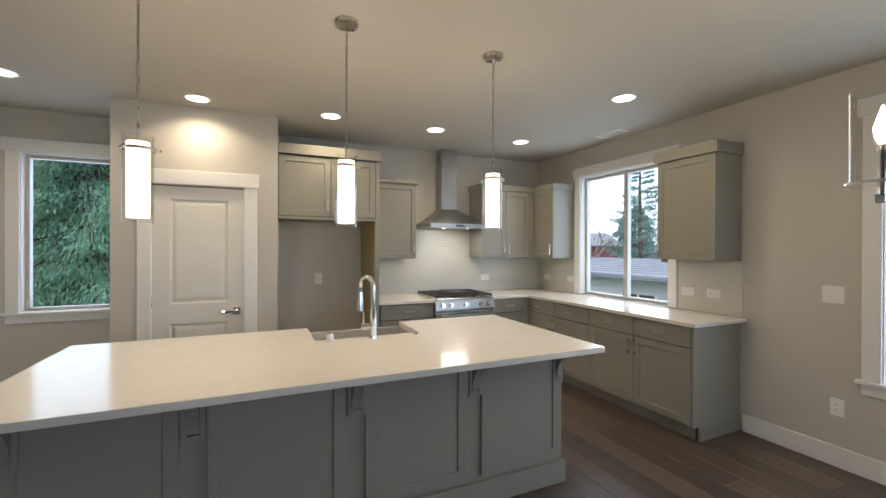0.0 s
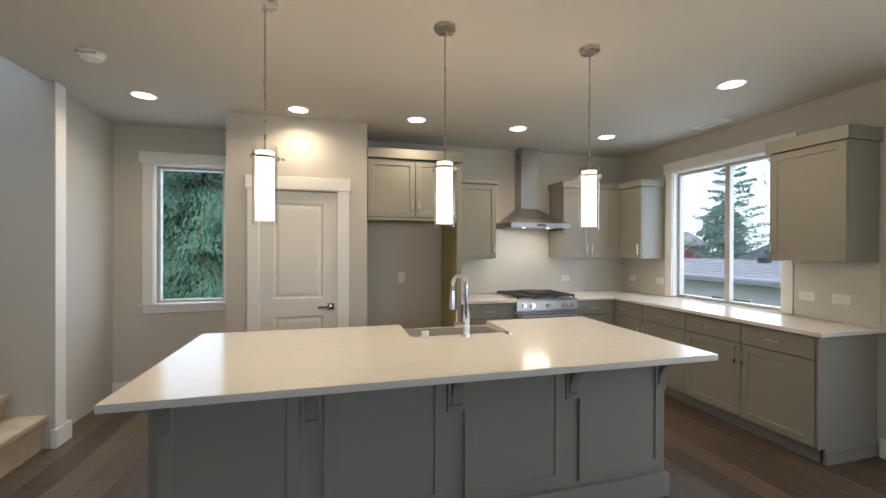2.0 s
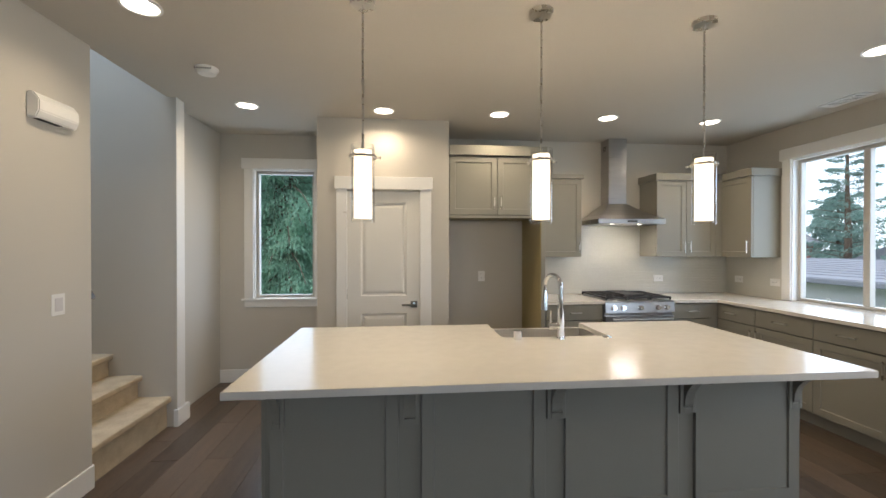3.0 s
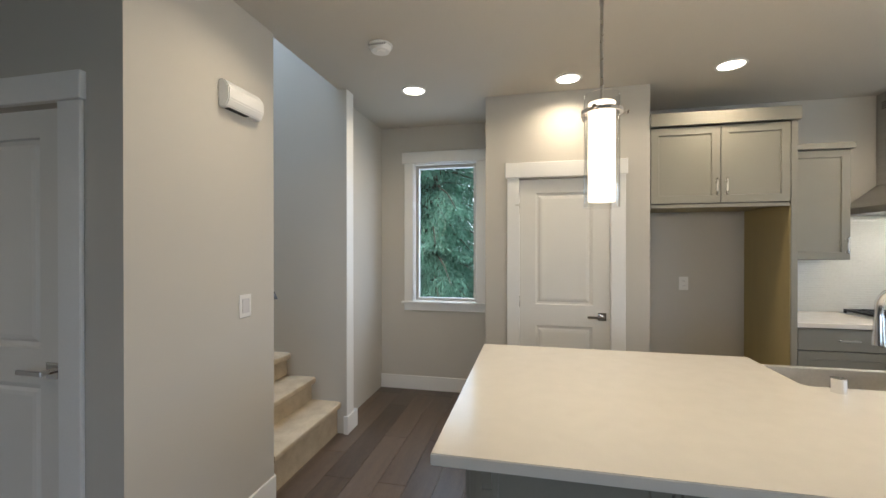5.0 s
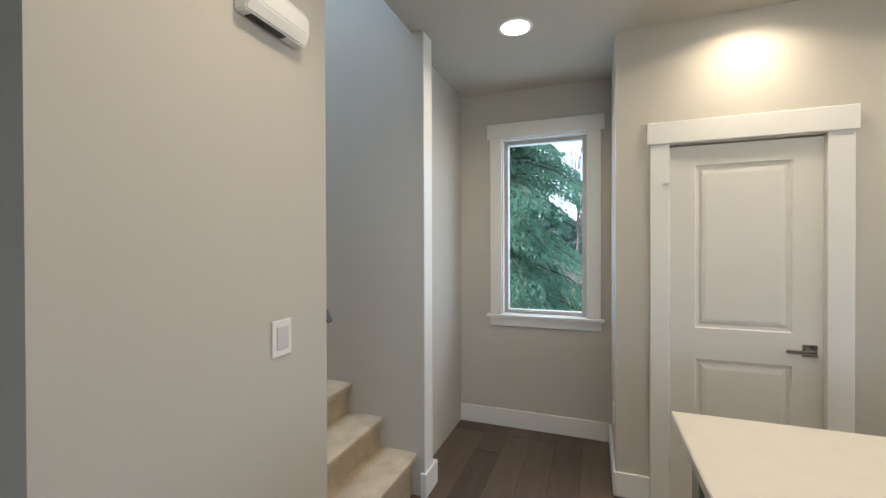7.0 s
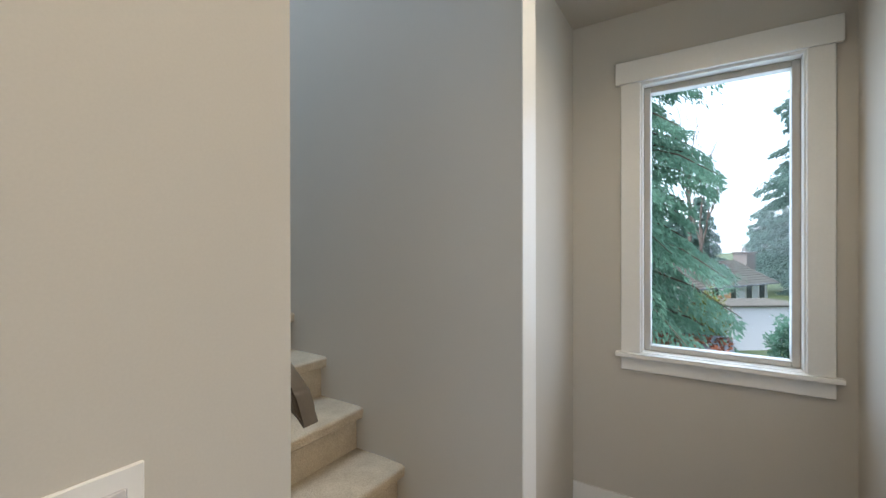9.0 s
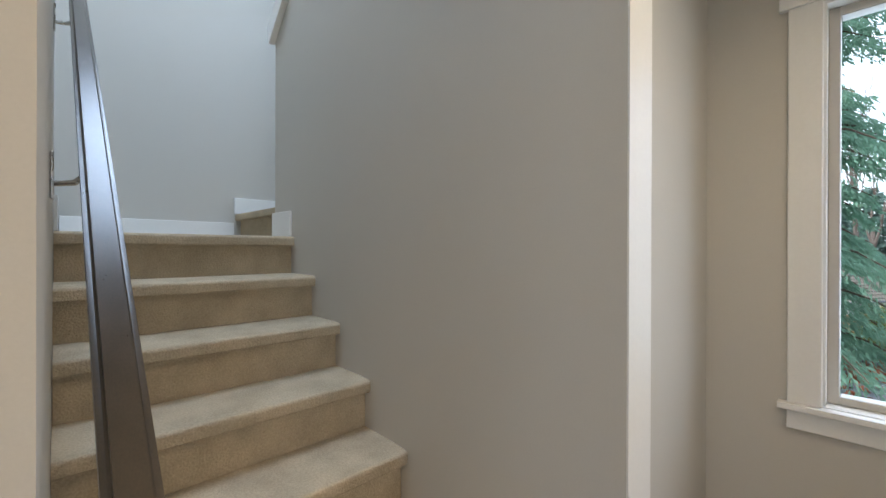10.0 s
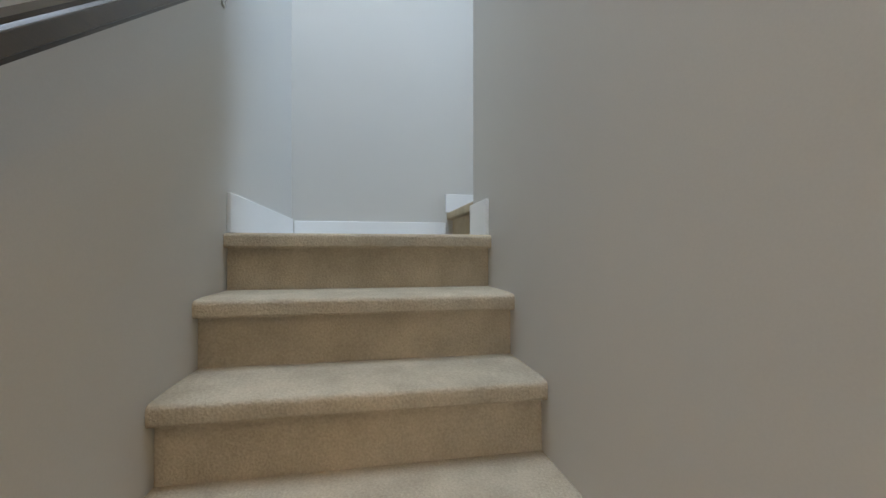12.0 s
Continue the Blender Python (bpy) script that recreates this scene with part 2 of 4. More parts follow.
# closet block beside the stairs, with its door opening
LD = (-3.125, -2.41, 2.004)
structure("wall_closet", boxes(
    (-2.41, -2.127, 1.83, 1.95, 0, 2.95), (-5.2, -3.125, 1.83, 1.95, 0, 2.95), (-3.125, -2.41, 1.83, 1.95, 2.01, 2.95),
    (-2.247, -2.127, 1.95, 2.717, 0, 2.95)), PAINT, "greige painted closet wall")
structure("wall_stair_south", boxes((-4.95, -2.247, 2.60, 2.717, 0, 5.3)), PAINT, "greige painted stair wall")
structure("wall_stair_north", boxes((-3.914, -2.0805, 3.565, 3.685, 0, 5.3)), PAINT, "greige painted stair wall")
structure("wall_stair_west", boxes((-4.95, -4.8, 2.717, 5.9, 0, 5.3)), PAINT, "greige painted stair wall")
structure("wall_stair_end", boxes((-4.8, -3.914, 5.9, 6.02, 0, 3.2), (-4.8, -3.914, 5.9, 6.02, 4.6, 5.3)), PAINT, "greige painted wall with the upper stair window opening")
structure("wall_stair_upper", boxes((-3.914, -3.80, 3.685, 5.9, 0, 5.3)), PAINT, "greige painted stair wall")
structure("wall_stair_header", boxes((-2.247, -2.127, 2.717, 3.565, 2.95, 5.3), (-2.247, -2.09, 2.6, 2.717, 2.95, 5.3)), PAINT, "painted wall above the stair opening")
structure("wall_nook_west", boxes((-2.32, -2.205, 3.685, NN, 0, CEIL)), PAINT, "greige painted nook wall")
structure("wall_pantry", boxes(
    (-1.04, -0.77, 3.97, 4.09, 0, CEIL), (-0.072, 0.206, 3.97, 4.09, 0, CEIL), (-0.77, -0.072, 3.97, 4.09, 2.008, CEIL),
    (-1.04, -0.98, 4.09, NN, 0, CEIL), (-0.98, -0.92, 4.09, NY, 0, CEIL), (0.086, 0.206, 4.09, NY, 0, CEIL)), PAINT, "greige painted pantry wall")
structure("ceiling", boxes((-2.15, EX + 0.15, -4.75, NN + 0.15, CEIL, CEIL + 0.25), (-5.35, -2.15, -4.75, 1.95, CEIL, CEIL + 0.25),
                           (-2.32, -2.15, 3.69, NN + 0.15, CEIL, CEIL + 0.25)), CEILING, "warm white textured ceiling", "ceiling")
# the gap over the flight is an added, unseen opening for the fill lamp
structure("ceiling_stairs", boxes((-4.95, -3.9, 2.6, 6.02, 5.3, 5.4), (-2.3, -2.09, 2.6, 6.02, 5.3, 5.4), (-3.9, -2.3, 2.6, 2.8, 5.3, 5.4), (-3.9, -2.3, 3.48, 6.02, 5.3, 5.4)), CEILING, "white ceiling over the stairwell", "ceiling")
floor = structure("floor", boxes((-5.35, EX + 0.15, -4.75, NN + 0.15, -0.25, -0.012)), SUB, "dark oak plank floor", "floor")

# trim
BB = 0.14


def base_run(x0, x1, y0, y1):
    bm = boxes((x0, x1, y0, y1, 0, BB), bevel=0.003)
    return structure("baseboard", bm, TRIM, "white painted baseboard", "baseboard")


base_run(-2.204, -1.057, NN - 0.016, NN - 0.001)
base_run(-1.056, -1.041, 3.955, NN - 0.017)
base_run(-1.04, -0.865, 3.955, 3.969)
base_run(0.037, 0.206, 3.955, 3.969)
base_run(-2.126, -2.111, 1.815, 2.717)
base_run(-2.337, -2.127, 1.815, 1.829)
base_run(-2.126 - 0.1, -2.126, 2.718, 2.73)
base_run(EX - 0.016, EX - 0.001, -4.58, 1.93)
base_run(0.207, 1.13, NY - 0.016, NY - 0.001)
base_run(-5.18, -3.215, 1.815, 1.829)
base_run(-2.10, -2.062, 3.55, 3.735)
structure("trim", boxes((-2.08, -2.076, 3.5652, 3.6848, BB, CEIL - 0.001)), TRIM, "white end trim of the stair wall", "trim")


def window(name, label, axis, wall, lo, hi, z0, z1, sign, casing=0.09, head=0.115, over=0.025, apron=0.07, slider=False, sill=True):
    """Window in a wall; axis is the direction along the wall; wall is the room face; sign points outdoors."""
    w = thing(name, label, "window")
    w["kind"] = "structure"

    def bx(a0, a1, d0, d1, c0, c1):
        d0, d1 = sorted((wall + sign * d0, wall + sign * d1))
        return (a0, a1, d0, d1, c0, c1) if axis == "x" else (d0, d1, a0, a1, c0, c1)
    e = 0.003
    part("window_casing", boxes(bx(lo - casing, lo + 0.004, -0.018, 0.0, z0, z1), bevel=e), TRIM, w, "white side casing")
    part("window_casing", boxes(bx(hi - 0.004, hi + casing, -0.018, 0.0, z0, z1), bevel=e), TRIM, w, "white side casing")
    part("window_head", boxes(bx(lo - casing - over, hi + casing + over, -0.026, 0.0, z1, z1 + head), bevel=e), TRIM, w, "white head casing")
    if sill:
        part("window_sill", boxes(bx(lo - casing - over, hi + casing + over, -0.04, 0.0, z0 - 0.022, z0), bx(lo + 0.006, hi - 0.006, 0.001, 0.10, z0 - 0.0215, z0 + 0.003), bevel=0.002), TRIM, w, "white painted sill")
        part("window_apron", boxes(bx(lo - casing, hi + casing, -0.018, 0.0, z0 - 0.022 - apron, z0 - 0.022), bevel=e), TRIM, w, "white apron board")
    j = 0.012
    part("window_jamb", boxes(bx(lo, lo + j, 0.001, 0.1, z0 + 0.004, z1), bx(hi - j, hi, 0.001, 0.1, z0 + 0.004, z1), bx(lo + j, hi - j, 0.001, 0.1, z1 - j, z1)), TRIM, w)
    f = 0.032
    part("window_frame", boxes(bx(lo + j, lo + j + f, 0.06, 0.12, z0 + 0.004, z1 - j), bx(hi - j - f, hi - j, 0.06, 0.12, z0 + 0.004, z1 - j),
                               bx(lo + j + f, hi - j - f, 0.06, 0.12, z0 + 0.004, z0 + f), bx(lo + j + f, hi - j - f, 0.06, 0.12, z1 - j - f, z1 - j), bevel=0.003), VINYL, w, "almond vinyl frame")
    a, b = lo + j + f, hi - j - f
    if slider:
        mid = (a + b) / 2 - 0.03
        part("window_mullion", boxes(bx(mid - 0.027, mid + 0.027, 0.055, 0.11, z0 + f, z1 - j - f), bevel=0.003), VINYL, w, "almond meeting stile")
        part("latch", boxes(bx(mid - 0.012, mid + 0.012, 0.043, 0.056, 1.60, 1.68), bevel=0.002), PLASTICG, w)
        spans = [(a, mid - 0.02), (mid + 0.02, b)]
    else:
        spans = [(a, b)]
    for p, q in spans:
        g = part("pane", boxes(bx(p - 0.005, q + 0.005, 0.088, 0.092, z0 + f - 0.005, z1 - j - f + 0.005)), PANE, w, "clear window glass")
        g.visible_shadow = False
    return w


window("window_1", "white-cased picture window above the nook baseboard", "x", NN, *WIN, 1)
window("window_2", "white-cased sliding window over the kitchen counter", "y", EX, *KW, 1, slider=True, sill=False)
window("window_3", "tall white-cased dining room window with sill", "y", EX, *DW, 1, slider=True)
window("window_4", "wide white-cased living room window", "x", -4.6, -1.5, 2.1, 0.45, 2.35, -1, slider=True)


def handle_lever(parent, x, y, z, way):
    """Square rose with a flat lever; the lever points along way in x; the door faces -y."""
    h = part("door_handle", boxes((x - 0.032, x + 0.032, y - 0.009, y, z - 0.032, z + 0.032), bevel=0.002), CHROME, parent, "square chrome lever handle")
    bm = bmesh.new()
    cyl(bm, (x, y - 0.008, z), (0, -1, 0), 0.011, 0.011, 0.04, 14)
    part("spindle", bm, CHROME, h, smooth=True)
    lx = sorted((x + way * -0.012, x + way * 0.115))
    part("lever", boxes((lx[0], lx[1], y - 0.056, y - 0.044, z - 0.010, z + 0.010), bevel=0.003), CHROME, h)


def panel_door(name, label, x0, x1, wall, top, hinge_left, y_in=0.012, low=1.0, gap=0.17, hz=0.915, head=0.12):
    """A closed two-panel door in a wall that faces -y, with flat casing and a taller head."""
    d = thing(name, label, "door")
    d["kind"] = "structure"
    y = wall + y_in
    w = x1 - x0
    z0, z1 = 0.012, top
    bm = bmesh.new()
    ps = [(x0 + 0.13, x1 - 0.13, low, z1 - 0.11), (x0 + 0.13, x1 - 0.13, 0.22, low - gap)]
    # stiles and rails
    a, b = x0 + 0.003, x1 - 0.003
    for r in ((a, ps[0][0], z0, z1 - 0.003), (ps[0][1], b, z0, z1 - 0.003), (ps[0][0], ps[0][1], ps[0][3], z1 - 0.003), (ps[0][0], ps[0][1], ps[1][3], ps[0][2]), (ps[0][0], ps[0][1], z0, ps[1][2])):
        box(bm, r[0], r[1], y, y + 0.04, r[2], r[3])
    # recessed moulded panels with raised fields
    for p in ps:
        rings = []
        for inset, depth in ((0, 0), (0.006, 0.010), (0.022, 0.014), (0.034, 0.006), (0.05, 0.003)):
            rings.append([bm.verts.new(v) for v in ((p[0] + inset, y + depth, p[2] + inset), (p[1] - inset, y + depth, p[2] + inset), (p[1] - inset, y + depth, p[3] - inset), (p[0] + inset, y + depth, p[3] - inset))])
        for r, s in zip(rings, rings[1:]):
            for i in range(4):
                bm.faces.new((r[i], r[(i + 1) % 4], s[(i + 1) % 4], s[i]))
        bm.faces.new(rings[-1])
    part("door_leaf", bm, DOORP, d, "white two-panel moulded leaf")
    c = 0.095
    part("door_casing", boxes((x0 - c, x0 + 0.001, wall - 0.018, wall - 0.0005, 0, top + 0.012), bevel=0.003), TRIM, d)
    part("door_casing", boxes((x1 - 0.001, x1 + c + 0.012, wall - 0.018, wall - 0.0005, 0, top + 0.012), bevel=0.003), TRIM, d)
    part("door_head", boxes((x0 - c - 0.015, x1 + c + 0.025, wall - 0.028, wall - 0.0005, top + 0.012, top + 0.012 + head), bevel=0.003), TRIM, d, "white head casing")
    part("door_stop", boxes((x0 - 0.0, x0 + 0.002, wall, wall + 0.1, 0, top), (x1 - 0.002, x1, wall, wall + 0.1, 0, top)), TRIM, d)
    hx = x0 if hinge_left else x1
    for z in (0.22, 1.02, 1.77):
        bm = bmesh.new()
        cyl(bm, (hx, wall + 0.002, z - 0.045), (0, 0, 1), 0.006, 0.006, 0.09, 10)
        part("hinge", bm, NICKEL, d, smooth=True)
    if hinge_left:
        part("hinge_stop", boxes((hx - 0.03, hx + 0.004, wall - 0.027, wall - 0.018, 1.79, 1.80)), NICKEL, d)
    handle_lever(d, x1 - 0.06 if hinge_left else x0 + 0.06, y, hz, -1 if hinge_left else 1)
    return d


panel_door("door_1", "closed white two-panel pantry door with chrome lever", -0.768, -0.074, 3.97, 2.003, True)
panel_door("door_2", "closed white two-panel closet door with chrome lever", -3.123, -2.412, 1.83, 1.995, True, low=1.06, gap=0.14, hz=0.98, head=0.105)

# ---- kitchen: cabinets ----


def pull(parent, m, length=0.13, vertical=True):
    """Slim bar pull on two posts; stands off a front that faces -y."""
    bm = bmesh.new()
    h = length / 2
    if vertical:
        box(bm, -0.005, 0.005, -0.034, -0.024, -h, h)
        posts = ((-0.004, 0.004, -0.025, 0, -h + 0.012, -h + 0.020), (-0.004, 0.004, -0.025, 0, h - 0.020, h - 0.012))
    else:
        box(bm, -h, h, -0.034, -0.024, -0.005, 0.005)
        posts = ((-h + 0.012, -h + 0.020, -0.025, 0, -0.004, 0.004), (h - 0.020, h - 0.012, -0.025, 0, -0.004, 0.004))
    for p in posts:
        box(bm, *p)
    bmesh.ops.bevel(bm, geom=bm.edges[:], offset=0.0015, segments=1, affect="EDGES")
    return part("handle", bm, NICKEL, parent, "slim brushed nickel bar pull", m=m)


def shaker(name, parent, x0, x1, z0, z1, y, rail=0.055, flat=False, label=""):
    """Cabinet front facing -y, its face at y, origin at its middle."""
    cx, cz = (x0 + x1) / 2, (z0 + z1) / 2
    w, h = (x1 - x0) / 2, (z1 - z0) / 2
    bm = bmesh.new()
    if flat:
        box(bm, -w, w, 0, 0.019, -h, h)
        bmesh.ops.bevel(bm, geom=bm.edges[:], offset=0.002, segments=1, affect="EDGES")
    else:
        b = 0.004
        rings = []
        for ox, oy in ((0, 0.019), (0, 0.0012), (0.0012, 0), (rail, 0), (rail + b, 0.009)):
            rings.append([bm.verts.new((sx * (w - ox), oy, sz * (h - ox))) for sx, sz in ((-1, -1), (1, -1), (1, 1), (-1, 1))])
        for p, q in zip(rings, rings[1:]):
            for i in range(4):
                bm.faces.new((p[i], p[(i + 1) % 4], q[(i + 1) % 4], q[i]))
        bm.faces.new(rings[-1])
        bm.faces.new(rings[0][::-1])
    return part(name, bm, CAB, parent, label, m=pose(cx, y, cz))


def crown(parent, x0, x1, y0, y1, z0, z1, left=True, right=True):
    """Flat board crown round the front and ends of a wall cabinet."""
    rows = [(x0 - 0.02, x1 + 0.02, y0 - 0.02, y0 + 0.002, z0, z1)]
    if left:
        rows.append((x0 - 0.02, x0 - 0.001, y0 + 0.002, y1, z0, z1))
    if right:
        rows.append((x1 + 0.001, x1 + 0.02, y0 + 0.002, y1, z0, z1))
    rows.append((x0, x1, y0 + 0.003, y1, z1 - 0.02, z1 - 0.004))
    part("crown", boxes(*rows, bevel=0.0015), CAB, parent, "flat crown board")


def wall_cabinet(label, x0, x1, depth, z0, z1, top, m, doors=1, pull_side=1, rails=(True, True), name="wall_cabinet"):
    """Wall cabinet in its own frame: back at y=0, front towards -y."""
    c = thing(name, label, "cabinet", m, "wall cabinets")
    part("body", boxes((x0, x1, -depth + 0.021, -0.002, z0, z1), bevel=0.0015), CAB, c)
    # dark sheet behind the doors paints the shade seen in their gaps
    part("gap_shade_sheet", boxes((x0 + 0.004, x1 - 0.004, -depth + 0.0185, -depth + 0.0208, z0 + 0.004, z1 - 0.002)), GAPDARK, c)
    n = doors
    w = (x1 - x0) / n
    for i in range(n):
        d = shaker("door", c, x0 + i * w + 0.003, x0 + (i + 1) * w - 0.003, z0 + 0.002, z1 - 0.006, -depth)
        if n == 2:
            s = 1 if i == 0 else -1
        else:
            s = pull_side
        pull(d, pose(s * (w / 2 - 0.032), 0, -(z1 - z0) / 2 + 0.11))
    crown(c, x0, x1, -depth, -0.002, z1, top, *rails)
    return c


NORTH = pose(0, NY, 0)
EAST = pose(EX, 0, 0, 0, 0, -90)     # local x runs south, local -y faces west
wall_cabinet("sage grey wall cabinet beside the range hood", 1.178, 1.69, 0.33, 1.36, 2.205, 2.25, NORTH, 1, 1, (False, True))
wall_cabinet("sage grey two-door wall cabinet in the corner", 2.55, 3.25, 0.33, 1.36, 2.205, 2.28, NORTH, 2, 1, (True, False))
wall_cabinet("sage grey wall cabinet between corner and window", -4.38, -3.905, 0.33, 1.36, 2.205, 2.28, EAST, 1, 1, (False, True))
wall_cabinet("sage grey end wall cabinet beside the kitchen window", -2.47, -1.95, 0.33, 1.39, 2.25, 2.345, EAST, 1, -1)
filler = thing("corner_filler", "sage grey corner filler between wall cabinets", "cabinet")
part("body", boxes((3.251, 3.329, 4.292, NY - 0.002, 1.36, 2.205), (3.331, EX - 0.002, 4.382, NY - 0.002, 1.36, 2.205)), CAB, filler)
part("crown", boxes((3.251, 3.349, 4.27, 4.29, 2.205, 2.28), (3.31, 3.329, 4.291, 4.38, 2.205, 2.28)), CAB, filler)
# cabinet over the refrigerator space with its tall side panel
fc = thing("refrigerator_cabinet", "sage grey two-door cabinet above empty refrigerator space", "cabinet", NORTH)
part("body", boxes((0.21, 1.13, -0.62, -0.002, 1.775, 2.36), bevel=0.0015), CAB, fc)
# shade between the two doors, put in as a near-black sheet
part("gap_shade_sheet", boxes((0.215, 1.125, -0.6235, -0.6205, 1.78, 2.355)), GAPDARK, fc)
for i, (a, b) in enumerate(((0.213, 0.682), (0.688, 1.128))):
    d = shaker("door", fc, a, b, 1.785, 2.352, -0.643)
    pull(d, pose((1 if i == 0 else -1) * ((b - a) / 2 - 0.03), 0, -0.17))
part("underside", boxes((0.214, 1.127, -0.608, -0.004, 1.768, 1.7745)), RAWPLY, fc, "unpainted tan underside")
part("panel_lining", boxes((1.1245, 1.1305, -0.638, -0.004, 0.002, 1.767)), RAWPLY, fc, "unpainted tan inner face of the side panel")
part("light_rail", boxes((0.21, 1.128, -0.64, -0.61, 1.752, 1.775), bevel=0.001), CAB, fc)
crown(fc, 0.228, 1.165, -0.645, -0.002, 2.362, 2.458, False, True)
part("side_panel", boxes((1.131, 1.172, -0.645, -0.002, 0, 2.36), bevel=0.0015), CAB, fc, "tall sage grey side panel")


def base_cabinet(label, x0, x1, depth, m, end=False, pull_side=1, name="base_cabinet"):
    c = thing(name, label, "cabinet", m, "base cabinets")
    part("body", boxes((x0, x1, -depth + 0.021, -0.002, 0.11, 0.888), bevel=0.001), CAB, c)
    # near-black sheet added so gaps round drawer and door look shaded
    part("gap_shade_sheet", boxes((x0 + 0.003, x1 - 0.003, -depth + 0.0185, -depth + 0.0208, 0.118, 0.884)), GAPDARK, c)
    part("toe_kick", boxes((x0, x1 - (0.02 if end else 0), -depth + 0.085, -depth + 0.10, 0.0, 0.11)), CAB, c)
    w = shaker("drawer_front", c, x0 + 0.003, x1 - 0.003, 0.722, 0.878, -depth, flat=True)
    pull(w, pose(0, 0, 0), 0.13, False)
    d = shaker("door", c, x0 + 0.003, x1 - 0.003, 0.125, 0.714, -depth)
    pull(d, pose(pull_side * ((x1 - x0) / 2 - 0.032), 0, 0.2))
    if end:
        part("end_panel", boxes((x1 + 0.0005, x1 + 0.016, -depth + 0.012, -0.002, 0.11, 0.888), (x1 + 0.0005, x1 + 0.016, -depth + 0.085, -0.002, 0, 0.11), bevel=0.001), CAB, c, "plain sage grey end panel")
        part("end_base", boxes((x1 + 0.0165, x1 + 0.024, -depth + 0.085, -0.002, 0, 0.075), bevel=0.001), CAB, c)
    return c


cuts = (-4.117, -3.569, -3.024, -2.488, -1.966)
for i in range(4):
    base_cabinet("sage grey base cabinet with drawer under kitchen window" if i < 3 else "sage grey end base cabinet with drawer and end panel",
                 cuts[i], cuts[i + 1], 0.60, EAST, i == 3, 1 if i % 2 == 0 else -1)
base_cabinet("sage grey base cabinet beside the range", 1.195, 1.797, 0.60, NORTH, False, 1)
base_cabinet("narrow sage grey base cabinet beside the range", 2.545, 2.98, 0.60, NORTH, False, -1)
cf = thing("corner_cabinet", "sage grey blind corner base cabinet", "cabinet")
part("body", boxes((2.981, 3.06, 4.03, NY - 0.002, 0, 0.888), (3.06, EX - 0.002, 4.118, NY - 0.002, 0, 0.888)), CAB, cf)

counter = bmesh.new()
prism(counter, [(1.176, 3.985), (1.797, 3.985), (1.797, NY - 0.001), (1.176, NY - 0.001)], "z", 0.889, 0.92)
solid("countertop", counter, QUARTZ, "white quartz countertop beside the range", "countertop")
counter = bmesh.new()
prism(counter, [(2.545, 3.985), (3.025, 3.985), (3.025, 1.905), (EX - 0.001, 1.905), (EX - 0.001, NY - 0.001), (2.545, NY - 0.001)], "z", 0.889, 0.92)
bmesh.ops.bevel(counter, geom=counter.edges[:], offset=0.002, segments=1, affect="EDGES")
solid("countertop", counter, QUARTZ, "white quartz L-shaped countertop under the window", "countertop")
# tiled splashback
structure("backsplash_north", boxes((1.176, EX - 0.009, NY - 0.008, NY - 0.0005, 0.921, 1.359), (1.692, 2.548, NY - 0.008, NY - 0.0005, 1.359, 1.72)), TILE, "pale glass tile splashback in thin courses", "backsplash")
structure("backsplash_east", boxes((EX - 0.008, EX - 0.0005, 3.885, NY - 0.0005, 0.921, 1.359), (EX - 0.008, EX - 0.0005, 1.935, 2.498, 0.921, 1.389)), TILE, "pale glass tile splashback in thin courses", "backsplash")

# ---- island ----
isl = thing("kitchen_island", "sage grey panelled kitchen island with corbels", "island")
FY = 1.975
for r in ((-0.87, 0.33, FY, 2.80, 0.0, 0.886), (1.06, 1.815, FY, 2.80, 0.0, 0.886), (0.33, 1.06, FY, 2.42, 0, 0.886), (0.33, 1.06, 2.4205, 2.80, 0, 0.66)):
    part("carcass", boxes(r), CAB, isl)
for a, b in ((-0.842, -0.258), (-0.150, 0.452), (0.552, 1.140), (1.232, 1.806)):
    shaker("panel", isl, a, b, 0.165, 0.872, FY - 0.0195, rail=0.058, label="applied shaker panel")
part("plinth", boxes((-0.89, 1.838, FY - 0.032, FY - 0.0005, 0, 0.135), bevel=0.003), CAB, isl, "tall base board")
part("plinth", boxes((1.8155, 1.838, FY, 2.80, 0, 0.109), bevel=0.003), CAB, isl)
part("plinth", boxes((-0.89, -0.8705, FY, 2.80, 0, 0.109), bevel=0.003), CAB, isl)
part("end_stile", boxes((-0.884, -0.8705, FY, FY + 0.09, 0.11, 0.886), (-0.884, -0.8705, 2.71, 2.80, 0.11, 0.886), (-0.884, -0.8705, FY + 0.0905, 2.7095, 0.80, 0.886), bevel=0.001), CAB, isl)
part("end_stile", boxes((1.8155, 1.828, FY, FY + 0.09, 0.11, 0.886), (1.8155, 1.828, 2.71, 2.80, 0.11, 0.886), (1.8155, 1.828, FY + 0.0905, 2.7095, 0.80, 0.886), bevel=0.001), CAB, isl)


